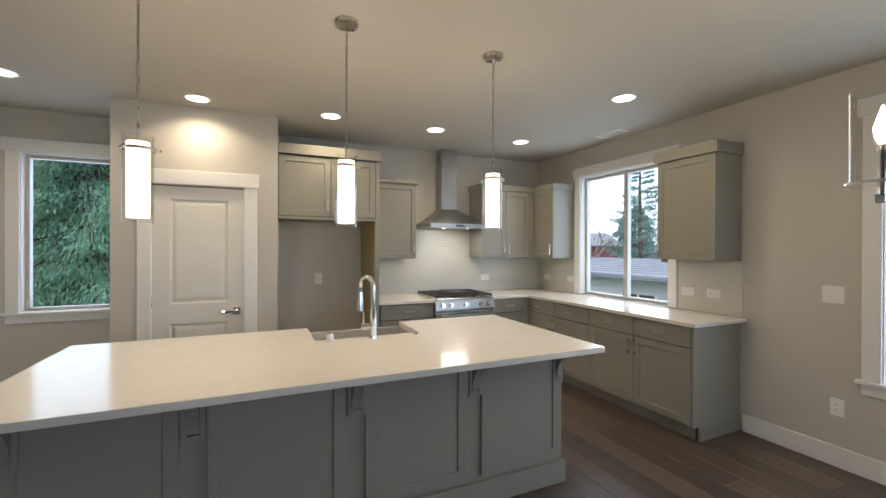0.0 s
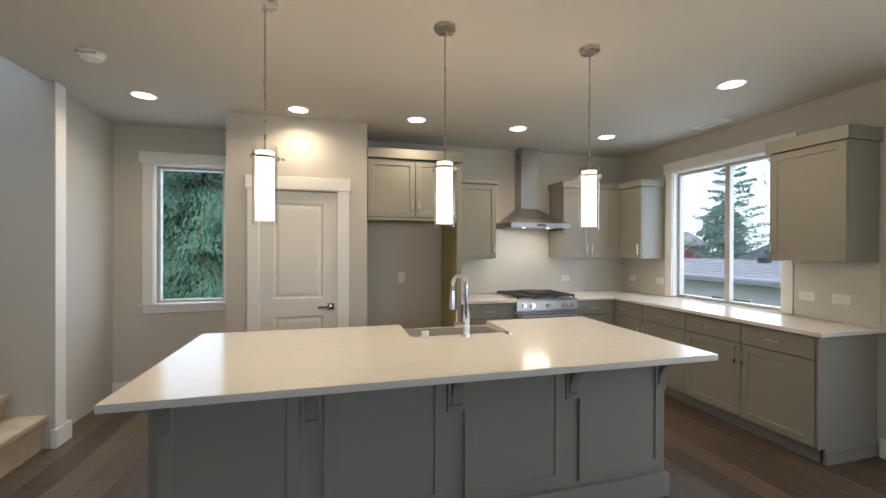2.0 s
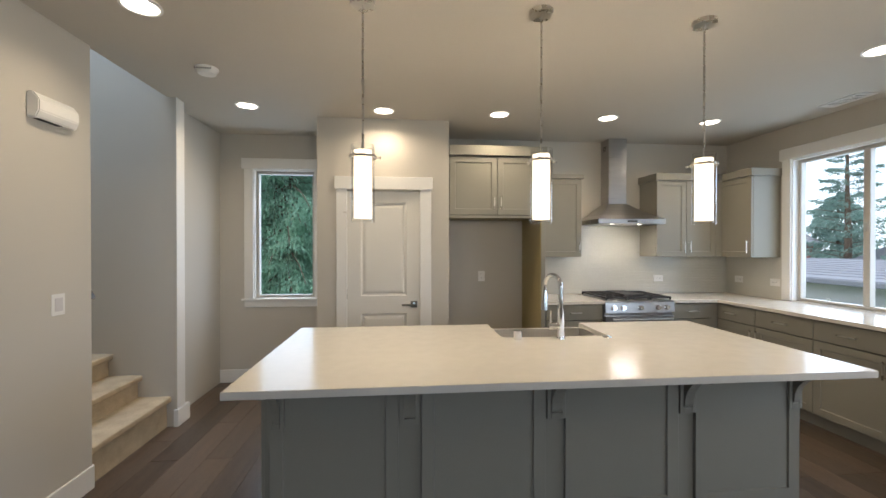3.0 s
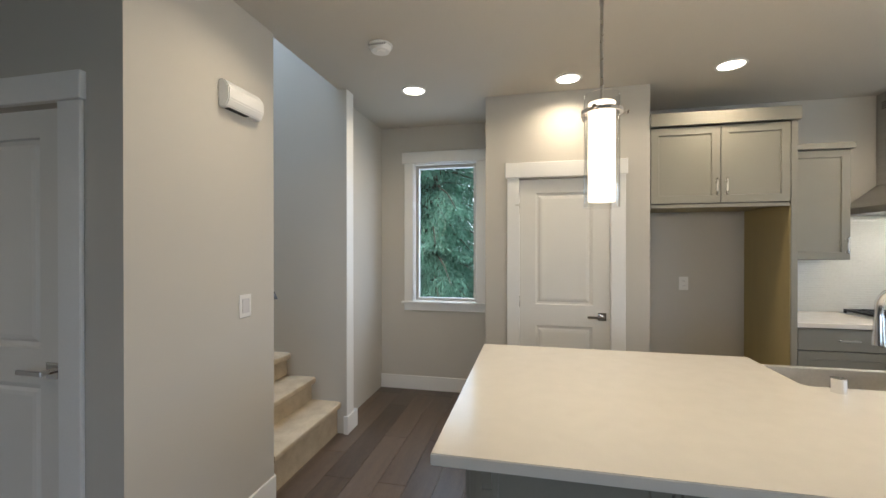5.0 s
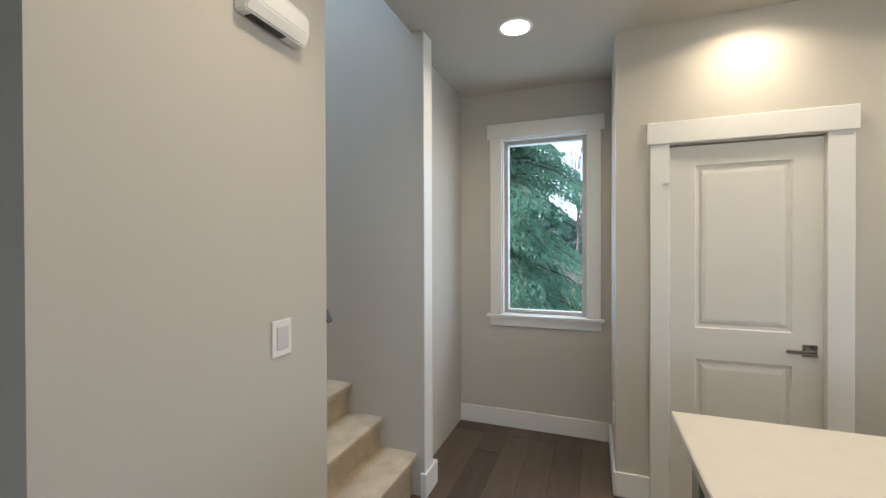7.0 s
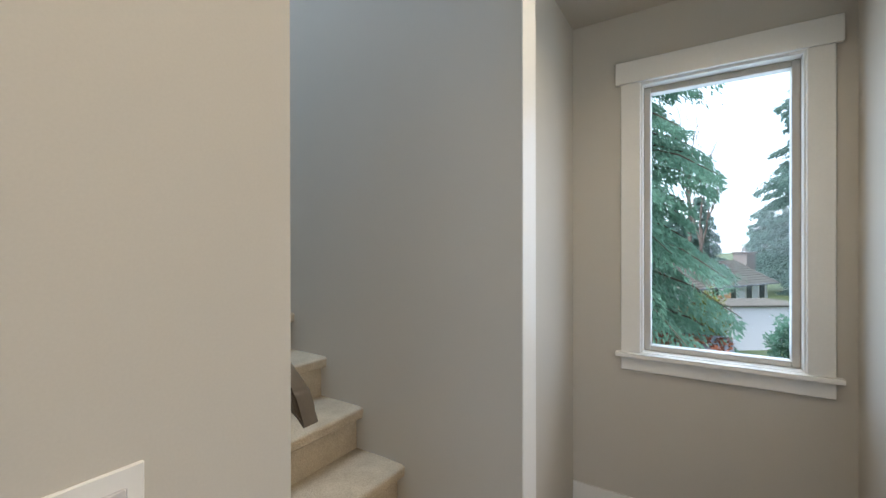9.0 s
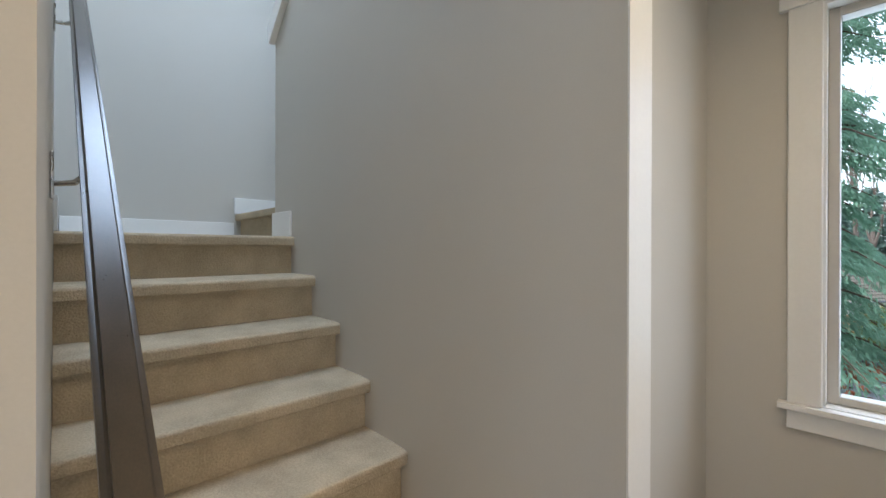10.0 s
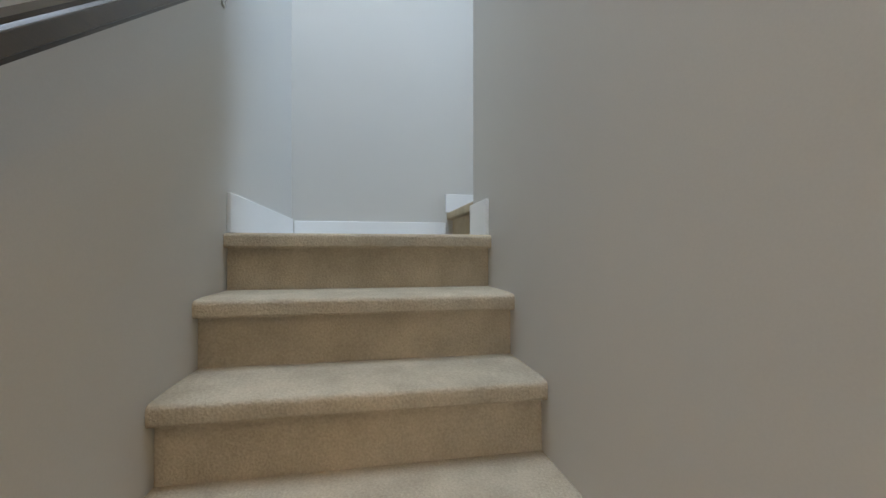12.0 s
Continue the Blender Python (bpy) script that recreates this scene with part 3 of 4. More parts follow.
def corbel(x0, x1):
    """S-curved bracket under the overhang, on a small back block."""
    y0 = FY - 0.0005
    out = [(y0, 0.665), (y0 - 0.024, 0.67)]
    for k in range(9):
        a = k / 8 * math.pi / 2
        out.append((y0 - 0.03 - 0.17 * (1 - math.cos(a)), 0.685 + 0.155 * math.sin(a)))
    out += [(y0 - 0.215, 0.845), (y0 - 0.215, 0.886), (y0, 0.886)]
    bm = bmesh.new()
    prism(bm, out, "x", x0 + 0.020, x1 - 0.020)
    c = part("corbel", bm, CAB, isl, "curved wooden corbel")
    part("back_plate", boxes((x0, x0 + 0.0195, y0 - 0.022, y0 - 0.0005, 0.635, 0.886), (x1 - 0.0195, x1, y0 - 0.022, y0 - 0.0005, 0.635, 0.886), (x0 + 0.0195, x1 - 0.0195, y0 - 0.022, y0 - 0.0005, 0.635, 0.664), bevel=0.0015), CAB, c)


for a, b in ((-0.848, -0.775), (-0.252, -0.16), (0.46, 0.552), (1.146, 1.232), (1.745, 1.82)):
    corbel(a, b)
top = bmesh.new()
SK = (0.362, 1.03, 2.46)
prism(top, [(-0.926, 1.65), (1.867, 1.65), (1.867, 2.885), (SK[1], 2.885), (SK[1], SK[2] + 0.02), (SK[1] - 0.02, SK[2]), (SK[0] + 0.02, SK[2]), (SK[0], SK[2] + 0.02), (SK[0], 2.885), (-0.926, 2.885)], "z", 0.888, 0.92)
bmesh.ops.bevel(top, geom=top.edges[:], offset=0.0025, segments=2, affect="EDGES")
solid("island_countertop", top, QUARTZ, "white quartz island countertop with overhang and sink cut-out", "countertop")

sink = thing("sink", "stainless steel apron sink set in the island", "sink")
a, b, c, d = SK[0] - 0.012, SK[1] + 0.012, SK[2] - 0.012, 2.90
part("basin", boxes((a, b, c, d, 0.665, 0.68), (a, a + 0.012, c, d, 0.68, 0.886), (b - 0.012, b, c, d, 0.68, 0.886), (a + 0.012, b - 0.012, c, c + 0.012, 0.68, 0.886), (a + 0.012, b - 0.012, d - 0.03, d, 0.68, 0.886), bevel=0.003), SATIN, sink)
bm = bmesh.new()
cyl(bm, (0.70, 2.68, 0.681), (0, 0, 1), 0.045, 0.04, 0.004, 24)
part("drain", bm, CHROME, sink, smooth=True)

fa = thing("faucet", "tall chrome gooseneck faucet on the island", "faucet", pose(0.706, 2.405, 0.92))
bm = bmesh.new()
cyl(bm, (0, 0, 0), (0, 0, 1), 0.028, 0.026, 0.012, 24)
cyl(bm, (0, 0, 0.012), (0, 0, 1), 0.022, 0.020, 0.17, 24)
part("body", bm, CHROME, fa, smooth=True)
way = Vector((-0.40, 0.9, 0)).normalized()
pts = [Vector((0, 0, 0.18)), Vector((0, 0, 0.305))]
for k in range(13):
    t = math.pi * k / 12
    pts.append(Vector((0, 0, 0.305)) + way * 0.068 * (1 - math.cos(t)) + Vector((0, 0, 0.072 * math.sin(t))))
pts.append(pts[-1] + Vector((0, 0, -0.03)))
bm = tube(bmesh.new(), pts, 0.0135, 14)
part("spout", bm, CHROME, fa, smooth=True)
bm = tube(bmesh.new(), [pts[-1], pts[-1] + Vector((0, 0, -0.02)), pts[-1] + Vector((0, 0, -0.09)), pts[-1] + Vector((0, 0, -0.12))], [0.0135, 0.016, 0.021, 0.022], 16)
part("spray_head", bm, CHROME, fa, smooth=True)
bm = bmesh.new()
cyl(bm, (0, 0, 0.075), (-1, 0, 0), 0.020, 0.020, 0.075, 18)
part("valve", bm, CHROME, fa, smooth=True)
bm = tube(bmesh.new(), [(-0.062, 0, 0.09), (-0.062, -0.004, 0.17)], [0.007, 0.005], 10)
part("lever", bm, CHROME, fa, smooth=True)
sd = thing("air_gap", "short chrome cylinder beside the sink", "faucet")
bm = bmesh.new()
cyl(bm, (0.441, 2.405, 0.92), (0, 0, 1), 0.024, 0.024, 0.052, 24)
part("cap", bm, CHROME, sd, smooth=True)
bt = bmesh.new()
cyl(bt, (1.0, 2.414, 0.92), (0, 0, 1), 0.026, 0.024, 0.006, 24)
cyl(bt, (1.0, 2.414, 0.926), (0, 0, 1), 0.014, 0.012, 0.006, 18)
solid("disposal_button", bt, CHROME, "round chrome disposal button on island", "button", smooth=True)

# ---- range and hood ----
rg = thing("gas_range", "stainless steel gas range with black grates", "range", pose(2.171, 3.985, 0))
W = 0.37
part("body", boxes((-W, W, 0.03, 0.62, 0.08, 0.90), bevel=0.003), STEEL, rg)
part("leg_base", boxes((-W + 0.02, W - 0.02, 0.07, 0.6, 0, 0.08)), BLACKGLASS, rg)
part("cooktop", boxes((-W, W, -0.005, 0.62, 0.9005, 0.922), bevel=0.004), STEEL, rg)
bm = bmesh.new()
prism(bm, [(-0.018, 0.80), (0.03, 0.80), (0.03, 0.90), (0.0, 0.90)], "x", -W, W)
cp = part("control_panel", bm, STEEL, rg)
for kx in (-0.285, -0.185, 0.0, 0.19, 0.285):
    bm = bmesh.new()
    cyl(bm, (kx, -0.008, 0.848), (0, -1, 0.15), 0.026, 0.026, 0.008, 20)
    cyl(bm, (kx, -0.015, 0.849), (0, -1, 0.15), 0.021, 0.018, 0.03, 20)
    part("knob", bm, CHROME, cp, "round steel knob", smooth=True)
dr = part("oven_door", boxes((-W + 0.003, W - 0.003, -0.012, 0.029, 0.25, 0.765), bevel=0.004), STEEL, rg)
part("oven_window", boxes((-0.24, 0.24, -0.0165, -0.0125, 0.36, 0.63)), BLACKGLASS, dr)
bm = tube(bmesh.new(), [(-W + 0.05, -0.055, 0.735), (W - 0.05, -0.055, 0.735)], 0.012, 14)
cyl(bm, (-W + 0.08, -0.013, 0.735), (0, -1, 0), 0.009, 0.009, 0.042, 12)
cyl(bm, (W - 0.08, -0.013, 0.735), (0, -1, 0), 0.009, 0.009, 0.042, 12)
part("oven_handle", bm, STEEL, dr, "tubular steel handle", smooth=True)
part("drawer_front", boxes((-W + 0.003, W - 0.003, -0.01, 0.029, 0.09, 0.24), bevel=0.004), STEEL, rg)
for gx0, gx1 in ((-0.355, -0.125), (-0.115, 0.115), (0.125, 0.355)):
    rows = [(gx0, gx1, 0.02, 0.036, 0.94, 0.956), (gx0, gx1, 0.564, 0.58, 0.94, 0.956), (gx0, gx0 + 0.016, 0.036, 0.564, 0.94, 0.956), (gx1 - 0.016, gx1, 0.036, 0.564, 0.94, 0.956)]
    for k in range(5):
        yy = 0.11 + k * 0.09
        rows.append((gx0 + 0.016, gx1 - 0.016, yy, yy + 0.011, 0.943, 0.955))
    mx = (gx0 + gx1) / 2
    rows.append((mx - 0.006, mx + 0.006, 0.036, 0.564, 0.9425, 0.9555))
    for fx in (gx0, gx1 - 0.016):
        for fy in (0.02, 0.564):
            rows.append((fx, fx + 0.016, fy, fy + 0.016, 0.9225, 0.94))
    part("grate", boxes(*rows, bevel=0.002), IRON, rg, "cast iron grate")
    for by in (0.17, 0.43):
        bm = bmesh.new()
        cyl(bm, (mx, by, 0.9222), (0, 0, 1), 0.042, 0.036, 0.014, 20)
        part("burner", bm, IRON, rg, smooth=True)
part("griddle", boxes((-0.11, 0.11, 0.10, 0.50, 0.9565, 0.972), bevel=0.005), IRON, rg, "flat black griddle plate")

hd = thing("range_hood", "stainless steel pyramid range hood with chimney", "range hood")
bm = bmesh.new()
lo = [(1.80, 4.13), (2.55, 4.13), (2.55, NY - 0.009), (1.80, NY - 0.009)]
up = [(2.065, 4.43), (2.285, 4.43), (2.285, NY - 0.009), (2.065, NY - 0.009)]
r0 = [bm.verts.new((*p, 1.715)) for p in lo]
r1 = [bm.verts.new((*p, 1.765)) for p in lo]
rings = [r0, r1]
for k in (0.25, 0.5, 0.75, 1.0):
    f = k ** 0.8
    rings.append([bm.verts.new((p[0] + (q[0] - p[0]) * f, p[1] + (q[1] - p[1]) * f, 1.765 + 0.19 * k)) for p, q in zip(lo, up)])
for p, q in zip(rings, rings[1:]):
    for i in range(4):
        bm.faces.new((p[i], p[(i + 1) % 4], q[(i + 1) % 4], q[i]))
bm.faces.new(r0)
bm.faces.new(rings[-1])
part("canopy", bm, STEEL, hd)
ch = part("chimney", boxes((2.068, 2.282, 4.433, NY - 0.009, 1.9555, CEIL - 0.001), bevel=0.002), STEEL, hd)
for k in range(4):
    part("vent_slot", boxes((2.0665, 2.0679, 4.49, 4.56, 2.56 + k * 0.016, 2.567 + k * 0.016)), GAPDARK, ch)
part("control_strip", boxes((2.12, 2.23, 4.1285, 4.1299, 1.73, 1.75)), GAPDARK, hd)
for hx in (2.02, 2.33):
    bm = bmesh.new()
    cyl(bm, (hx, 4.26, 1.7145), (0, 0, -1), 0.018, 0.018, 0.003, 18)
    part("hood_lamp", bm, LENS, hd, "lit hood lamp")
area("hood_lamp_light", look((2.175, 4.26, 1.70), (2.175, 4.35, 0)), 0.35, 0.04, 4.0, (1, 0.93, 0.8))

# ---- lamps ----


def pendant(x, y):
    p = thing("pendant_lamp", "lit pendant lamp with clear outer glass cylinder", "lamp", pose(x, y, CEIL), "pendant lamps over the island")
    bm = bmesh.new()
    cyl(bm, (0, 0, 0), (0, 0, -1), 0.062, 0.060, 0.022, 32)
    part("canopy", bm, NICKEL, p, "round nickel canopy", smooth=True)
    bm = tube(bmesh.new(), [(0, 0, -0.02), (0, 0, -0.40), (0, 0, -0.745)], 0.0055, 10)
    cyl(bm, (0, 0, -0.39), (0, 0, -1), 0.008, 0.008, 0.02, 10)
    part("rod", bm, NICKEL, p, smooth=True)
    bm = bmesh.new()
    cyl(bm, (0, 0, -0.742), (0, 0, -1), 0.0435, 0.0435, 0.335, 36)
    part("opal_shade", bm, OPAL, p, "glowing opal glass cylinder", smooth=True).visible_shadow = False
    bm = bmesh.new()
    cyl(bm, (0, 0, -0.715), (0, 0, -1), 0.058, 0.058, 0.383, 40, cap=False)
    g = part("glass_shade", bm, SHADEGLASS, p, "clear glass outer cylinder", smooth=True)
    g.visible_shadow = False
    for z in (-0.715, -1.098):
        bm = bmesh.new()
        bmesh.ops.create_circle(bm, segments=40, radius=0.0545)
        ring = bm.edges[:]
        out = bmesh.ops.extrude_edge_only(bm, edges=ring)["geom"]
        for v in [v for v in out if isinstance(v, bmesh.types.BMVert)]:
            v.co *= 0.058 / 0.0545
        bmesh.ops.translate(bm, verts=bm.verts[:], vec=(0, 0, z))
        e = part("glass_rim", bm, SHADEGLASS, p)
        e.visible_shadow = False
    n = 40
    bm = bmesh.new()
    rings = []
    for r, z in ((0.0588, -0.768), (0.068, -0.768), (0.068, -0.780), (0.0588, -0.780)):
        rings.append([bm.verts.new((r * math.cos(2 * math.pi * k / n), r * math.sin(2 * math.pi * k / n), z)) for k in range(n)])
    for i in range(4):
        a, b = rings[i], rings[(i + 1) % 4]
        for k in range(n):
            bm.faces.new((a[k], a[(k + 1) % n], b[(k + 1) % n], b[k]))
    band = part("ring", bm, NICKEL, p, "nickel ring with thumb screws", smooth=True)
    for k in range(3):
        a = 2 * math.pi * k / 3 + 0.1
        u = Vector((math.cos(a), math.sin(a), 0))
        bm = bmesh.new()
        cyl(bm, u * 0.067 + Vector((0, 0, -0.774)), u, 0.004, 0.004, 0.014, 10)
        cyl(bm, u * 0.080 + Vector((0, 0, -0.774)), u, 0.008, 0.007, 0.008, 12)
        part("screw", bm, NICKEL, band, smooth=True)
    return p


for px in (-0.435, 0.478, 1.388):
    lamp = new("pendant_light", bpy.data.lights.new("pendant_light", "POINT"))
    lamp.data.energy, lamp.data.color, lamp.data.shadow_soft_size = 9.5, WARM, 0.045
    lamp.location = (px, 2.1, CEIL - 0.92)
first = pendant(-0.435, 2.1)
copy_thing(first, pose(0.478, 2.1, CEIL))
copy_thing(first, pose(1.388, 2.105, CEIL))


def can_light(x, y):
    c = thing("recessed_light", "lit round recessed ceiling light", "light", pose(x, y, CEIL), "recessed ceiling lights")
    n = 36
    bm = bmesh.new()
    rings = [[bm.verts.new((r * math.cos(2 * math.pi * k / n), r * math.sin(2 * math.pi * k / n), z)) for k in range(n)] for r, z in ((0.097, -0.0005), (0.095, -0.006), (0.082, -0.008), (0.078, -0.003))]
    for a, b in zip(rings, rings[1:]):
        for k in range(n):
            bm.faces.new((a[k], a[(k + 1) % n], b[(k + 1) % n], b[k]))
    part("trim_ring", bm, PLASTIC, c, "white trim ring", smooth=True)
    bm = bmesh.new()
    bmesh.ops.create_circle(bm, cap_ends=True, segments=36, radius=0.079)
    bmesh.ops.translate(bm, verts=bm.verts[:], vec=(0, 0, -0.004))
    part("lens", bm, LENS, c, "glowing lens")
    return c


one = can_light(*CAN_LAMPS[0])
# the final copy is the added hall fixture, out of view
for cx, cy in CAN_LAMPS[1:]:
    copy_thing(one, pose(cx, cy, CEIL))

ch = thing("chandelier", "linear chrome chandelier with clear glass shades", "lamp")
CX, CY, CZ = 1.595, 0.42, 1.665
part("arm", boxes((CX - 0.012, CX + 0.912, CY - 0.012, CY + 0.012, CZ - 0.055, CZ - 0.031), bevel=0.003), CHROME, ch)
bm = tube(bmesh.new(), [(CX + 0.45, CY, CZ - 0.04), (CX + 0.45, CY, CEIL - 0.03)], 0.009, 12)
cyl(bm, (CX + 0.45, CY, CEIL - 0.0005), (0, 0, -1), 0.065, 0.06, 0.03, 28)
part("stem", bm, CHROME, ch, smooth=True)
for k in range(4):
    sx = CX + 0.3 * k
    bm = bmesh.new()
    cyl(bm, (sx, CY, CZ - 0.005), (0, 0, 1), 0.082, 0.078, 0.008, 36)
    cyl(bm, (sx, CY, CZ - 0.032), (0, 0, 1), 0.012, 0.012, 0.03, 16)
    plate_ob = part("shade_plate", bm, CHROME, ch, "round chrome plate", smooth=True)
    bm = bmesh.new()
    cyl(bm, (sx, CY, CZ + 0.004), (0, 0, 1), 0.066, 0.066, 0.25, 40, cap=False)
    g = part("glass_shade", bm, SHADEGLASS, plate_ob, "clear glass cylinder", smooth=True)
    g.visible_shadow = False
    bm = bmesh.new()
    cyl(bm, (sx, CY, CZ + 0.004), (0, 0, 1), 0.011, 0.011, 0.10, 16)
    part("candle_sleeve", bm, CHROME, plate_ob, smooth=True)
    bm = tube(bmesh.new(), [(sx, CY, CZ + 0.105), (sx, CY, CZ + 0.125), (sx, CY, CZ + 0.15), (sx, CY, CZ + 0.18), (sx, CY, CZ + 0.21)], [0.008, 0.016, 0.019, 0.011, 0.002], 16)
    part("bulb", bm, BULB, plate_ob, "lit flame-shaped bulb", smooth=True)
glow = new("chandelier_light", bpy.data.lights.new("chandelier_light", "POINT"))
glow.data.energy, glow.data.color, glow.data.shadow_soft_size = 11, WARM, 0.12
glow.location = (CX + 0.45, CY + 0.09, CZ + 0.3)

# ---- wall and ceiling fittings ----


def plate(kind, label, m, w, h, gangs=1, outlet=False, wide=False, dimmer=False):
    """Wall plate whose face looks along local -y."""
    p = thing(kind, label, "switch" if not outlet else "outlet", m)
    part("plate", boxes((-w / 2, w / 2, -0.006, -0.0005, -h / 2, h / 2), bevel=0.002), PLASTIC, p)
    for g in range(gangs):
        gx = (g - (gangs - 1) / 2) * 0.046
        if outlet:
            for s in (-1, 1):
                dx, dz = (s * 0.02, 0) if wide else (0, s * 0.02)
                o = part("socket", boxes((gx + dx - 0.015, gx + dx + 0.015, -0.008, -0.0062, dz - 0.014, dz + 0.014), bevel=0.002), PLASTIC, p)
                part("slots", boxes((gx + dx - 0.007, gx + dx - 0.005, -0.0086, -0.0081, dz - 0.004, dz + 0.005), (gx + dx + 0.005, gx + dx + 0.007, -0.0086, -0.0081, dz - 0.004, dz + 0.005)), GAPDARK, o)
        elif dimmer:
            part("rocker", boxes((-0.026, 0.026, -0.009, -0.0062, -0.037, 0.037), bevel=0.002), PLASTICL, p, "pale grey rocker")
        else:
            part("rocker", boxes((gx - 0.017, gx + 0.017, -0.009, -0.0062, -0.033, 0.033), bevel=0.002), PLASTIC, p)
    return p


def on_east(y, z):
    return pose(EX, y, z, 0, 0, -90)


plate("light_switch", "white double rocker switch on greige wall", on_east(1.36, 1.172), 0.12, 0.118, 2)
plate("outlet", "white duplex outlet low on greige wall", on_east(1.335, 0.404), 0.075, 0.118, 1, True)
for y in (2.40, 2.165):
    plate("outlet", "white outlet plate on tiled splashback", pose(EX - 0.008, y, 1.095, 0, 0, -90), 0.118, 0.075, 1, True, True)
for y in (4.42, 3.955):
    plate("outlet", "white outlet plate on tiled splashback", pose(EX - 0.008, y, 1.095, 0, 0, -90), 0.118, 0.075, 1, True, True)
for x in (1.30, 2.78):
    plate("outlet", "white outlet plate on tiled splashback", pose(x, NY - 0.008, 1.095), 0.118, 0.075, 1, True, True)
plate("outlet", "white outlet in the empty refrigerator space", pose(0.65, NY, 1.136), 0.075, 0.118, 1, True)
wb = thing("water_supply_box", "white recessed water supply box in refrigerator space", "outlet box", pose(0.61, NY, 0.37))
part("flange", boxes((-0.085, -0.06, -0.007, -0.0005, -0.06, 0.06), (0.06, 0.085, -0.007, -0.0005, -0.06, 0.06), (-0.06, 0.06, -0.007, -0.0005, 0.04, 0.06), (-0.06, 0.06, -0.007, -0.0005, -0.06, -0.04), bevel=0.002), PLASTIC, wb)
part("back", boxes((-0.06, 0.06, -0.002, -0.0005, -0.04, 0.04)), PLASTICL, wb)
plate("light_switch", "white rocker switch beside the stairs", pose(-2.127, 2.473, 1.153, 0, 0, 90), 0.088, 0.118, 1, dimmer=True)
plate("light_switch", "white rocker switch on the pantry side wall", pose(-1.04, 4.18, 1.18, 0, 0, -90), 0.075, 0.118, 1)
plate("outlet", "white outlet low on the pantry side wall", pose(-1.04, 4.18, 0.4, 0, 0, -90), 0.075, 0.118, 1, True)

chime = thing("door_chime", "white plastic door chime box high on wall", "door chime", pose(-2.127, 2.42, 2.195, 0, 0, 90))
bm = bmesh.new()
prism(bm, [(-0.001, -0.066), (-0.045, -0.066), (-0.062, -0.03), (-0.062, 0.025), (-0.03, 0.066), (-0.001, 0.066)], "x", -0.13, 0.13)
bmesh.ops.bevel(bm, geom=bm.edges[:], offset=0.005, segments=2, affect="EDGES")
part("cover", bm, PLASTIC, chime)
part("grille", boxes((-0.10, 0.04, -0.04, -0.012, -0.0685, -0.0662)), GAPDARK, chime)
smoke = thing("smoke_detector", "round white smoke detector on the ceiling", "smoke detector", pose(-1.57, 2.975, CEIL))
bm = bmesh.new()
cyl(bm, (0, 0, -0.0005), (0, 0, -1), 0.072, 0.072, 0.012, 40)
part("base", bm, PLASTIC, smoke, smooth=True)
bm = bmesh.new()
cyl(bm, (0, 0, -0.0125), (0, 0, -1), 0.066, 0.055, 0.028, 40)
cyl(bm, (0, 0, -0.0405), (0, 0, -1), 0.03, 0.026, 0.004, 28)
part("cover", bm, PLASTIC, smoke, smooth=True)
part("slots", boxes(*[(-0.05 + k * 0.014, -0.044 + k * 0.014, -0.0669, -0.0664, -0.03, -0.018) for k in range(8)]), GAPDARK, smoke)
vent = thing("ceiling_vent", "white slotted ceiling air register", "vent", pose(3.43, 3.09, CEIL))
part("frame", boxes((-0.08, 0.08, -0.17, -0.135, -0.006, -0.0005), (-0.08, 0.08, 0.135, 0.17, -0.006, -0.0005), (-0.08, -0.055, -0.135, 0.135, -0.006, -0.0005), (0.055, 0.08, -0.135, 0.135, -0.006, -0.0005), bevel=0.001), PLASTIC, vent)
part("backing", boxes((-0.055, 0.055, -0.135, 0.135, -0.001, -0.0005)), GAPDARK, vent)
for k in range(9):
    part("slat", boxes((-0.055, 0.055, -0.128 + k * 0.03, -0.112 + k * 0.03, -0.005, -0.002)), PLASTIC, vent)

# ---- stairs ----
st = thing("staircase", "carpeted staircase rising to a landing", "stairs")
RISE, RUN, NOSE1, TOP1 = 0.18, 0.2205, -2.122, 0.250
SY0, SY1 = 2.718, 3.564


def nosing(x_front, x_back, z_top, z_low):
    """Side outline (x, z) of one carpeted step: rounded nose, riser set back beneath it."""
    r, drop = 0.012, 0.048
    pts = [(x_back, z_top), (x_front - 0.06, z_top), (x_front - r - 0.008, z_top - 0.002)]
    for k in range(5):
        a = math.pi / 2 - math.pi * k / 8
        pts.append((x_front - r + r * math.cos(a), z_top - 0.003 - r + r * math.sin(a)))
    pts += [(x_front - 0.001, z_top - drop + 0.006), (x_front - 0.006, z_top - drop), (x_front - 0.036, z_top - drop - 0.001)]
    pts += [(x_front - 0.037, z_top - drop - 0.008), (x_front - 0.034, z_low), (x_back, z_low)]
    return pts


for k in range(8):
    xf = NOSE1 - RUN * k
    zt = TOP1 + RISE * k
    back = xf - RUN - 0.05 if k < 7 else -4.799
    bm = bmesh.new()
    prism(bm, nosing(xf, back, zt, zt - RISE - (0.03 if k else 0.031) if k else 0.0), "y", SY0 + 0.001 * (k % 2), SY1 - 0.001 * (k % 2))
    part("step", bm, CARPET, st, "beige loop carpet step", smooth=True)
LZ = TOP1 + RISE * 7
for k in range(5):
    yf = 3.63 + (0.42 + 0.24 * k if k else 0)
    zt = LZ + RISE * (k + 1)
    bm = bmesh.new()
    out = [(-x, z) for x, z in nosing(-yf, -yf - (0.30 if k else 0.72), zt, zt - RISE - 0.03)]
    prism(bm, out, "x", -4.799, -3.915)
    part("step", bm, CARPET, st, "beige loop carpet step", smooth=True)
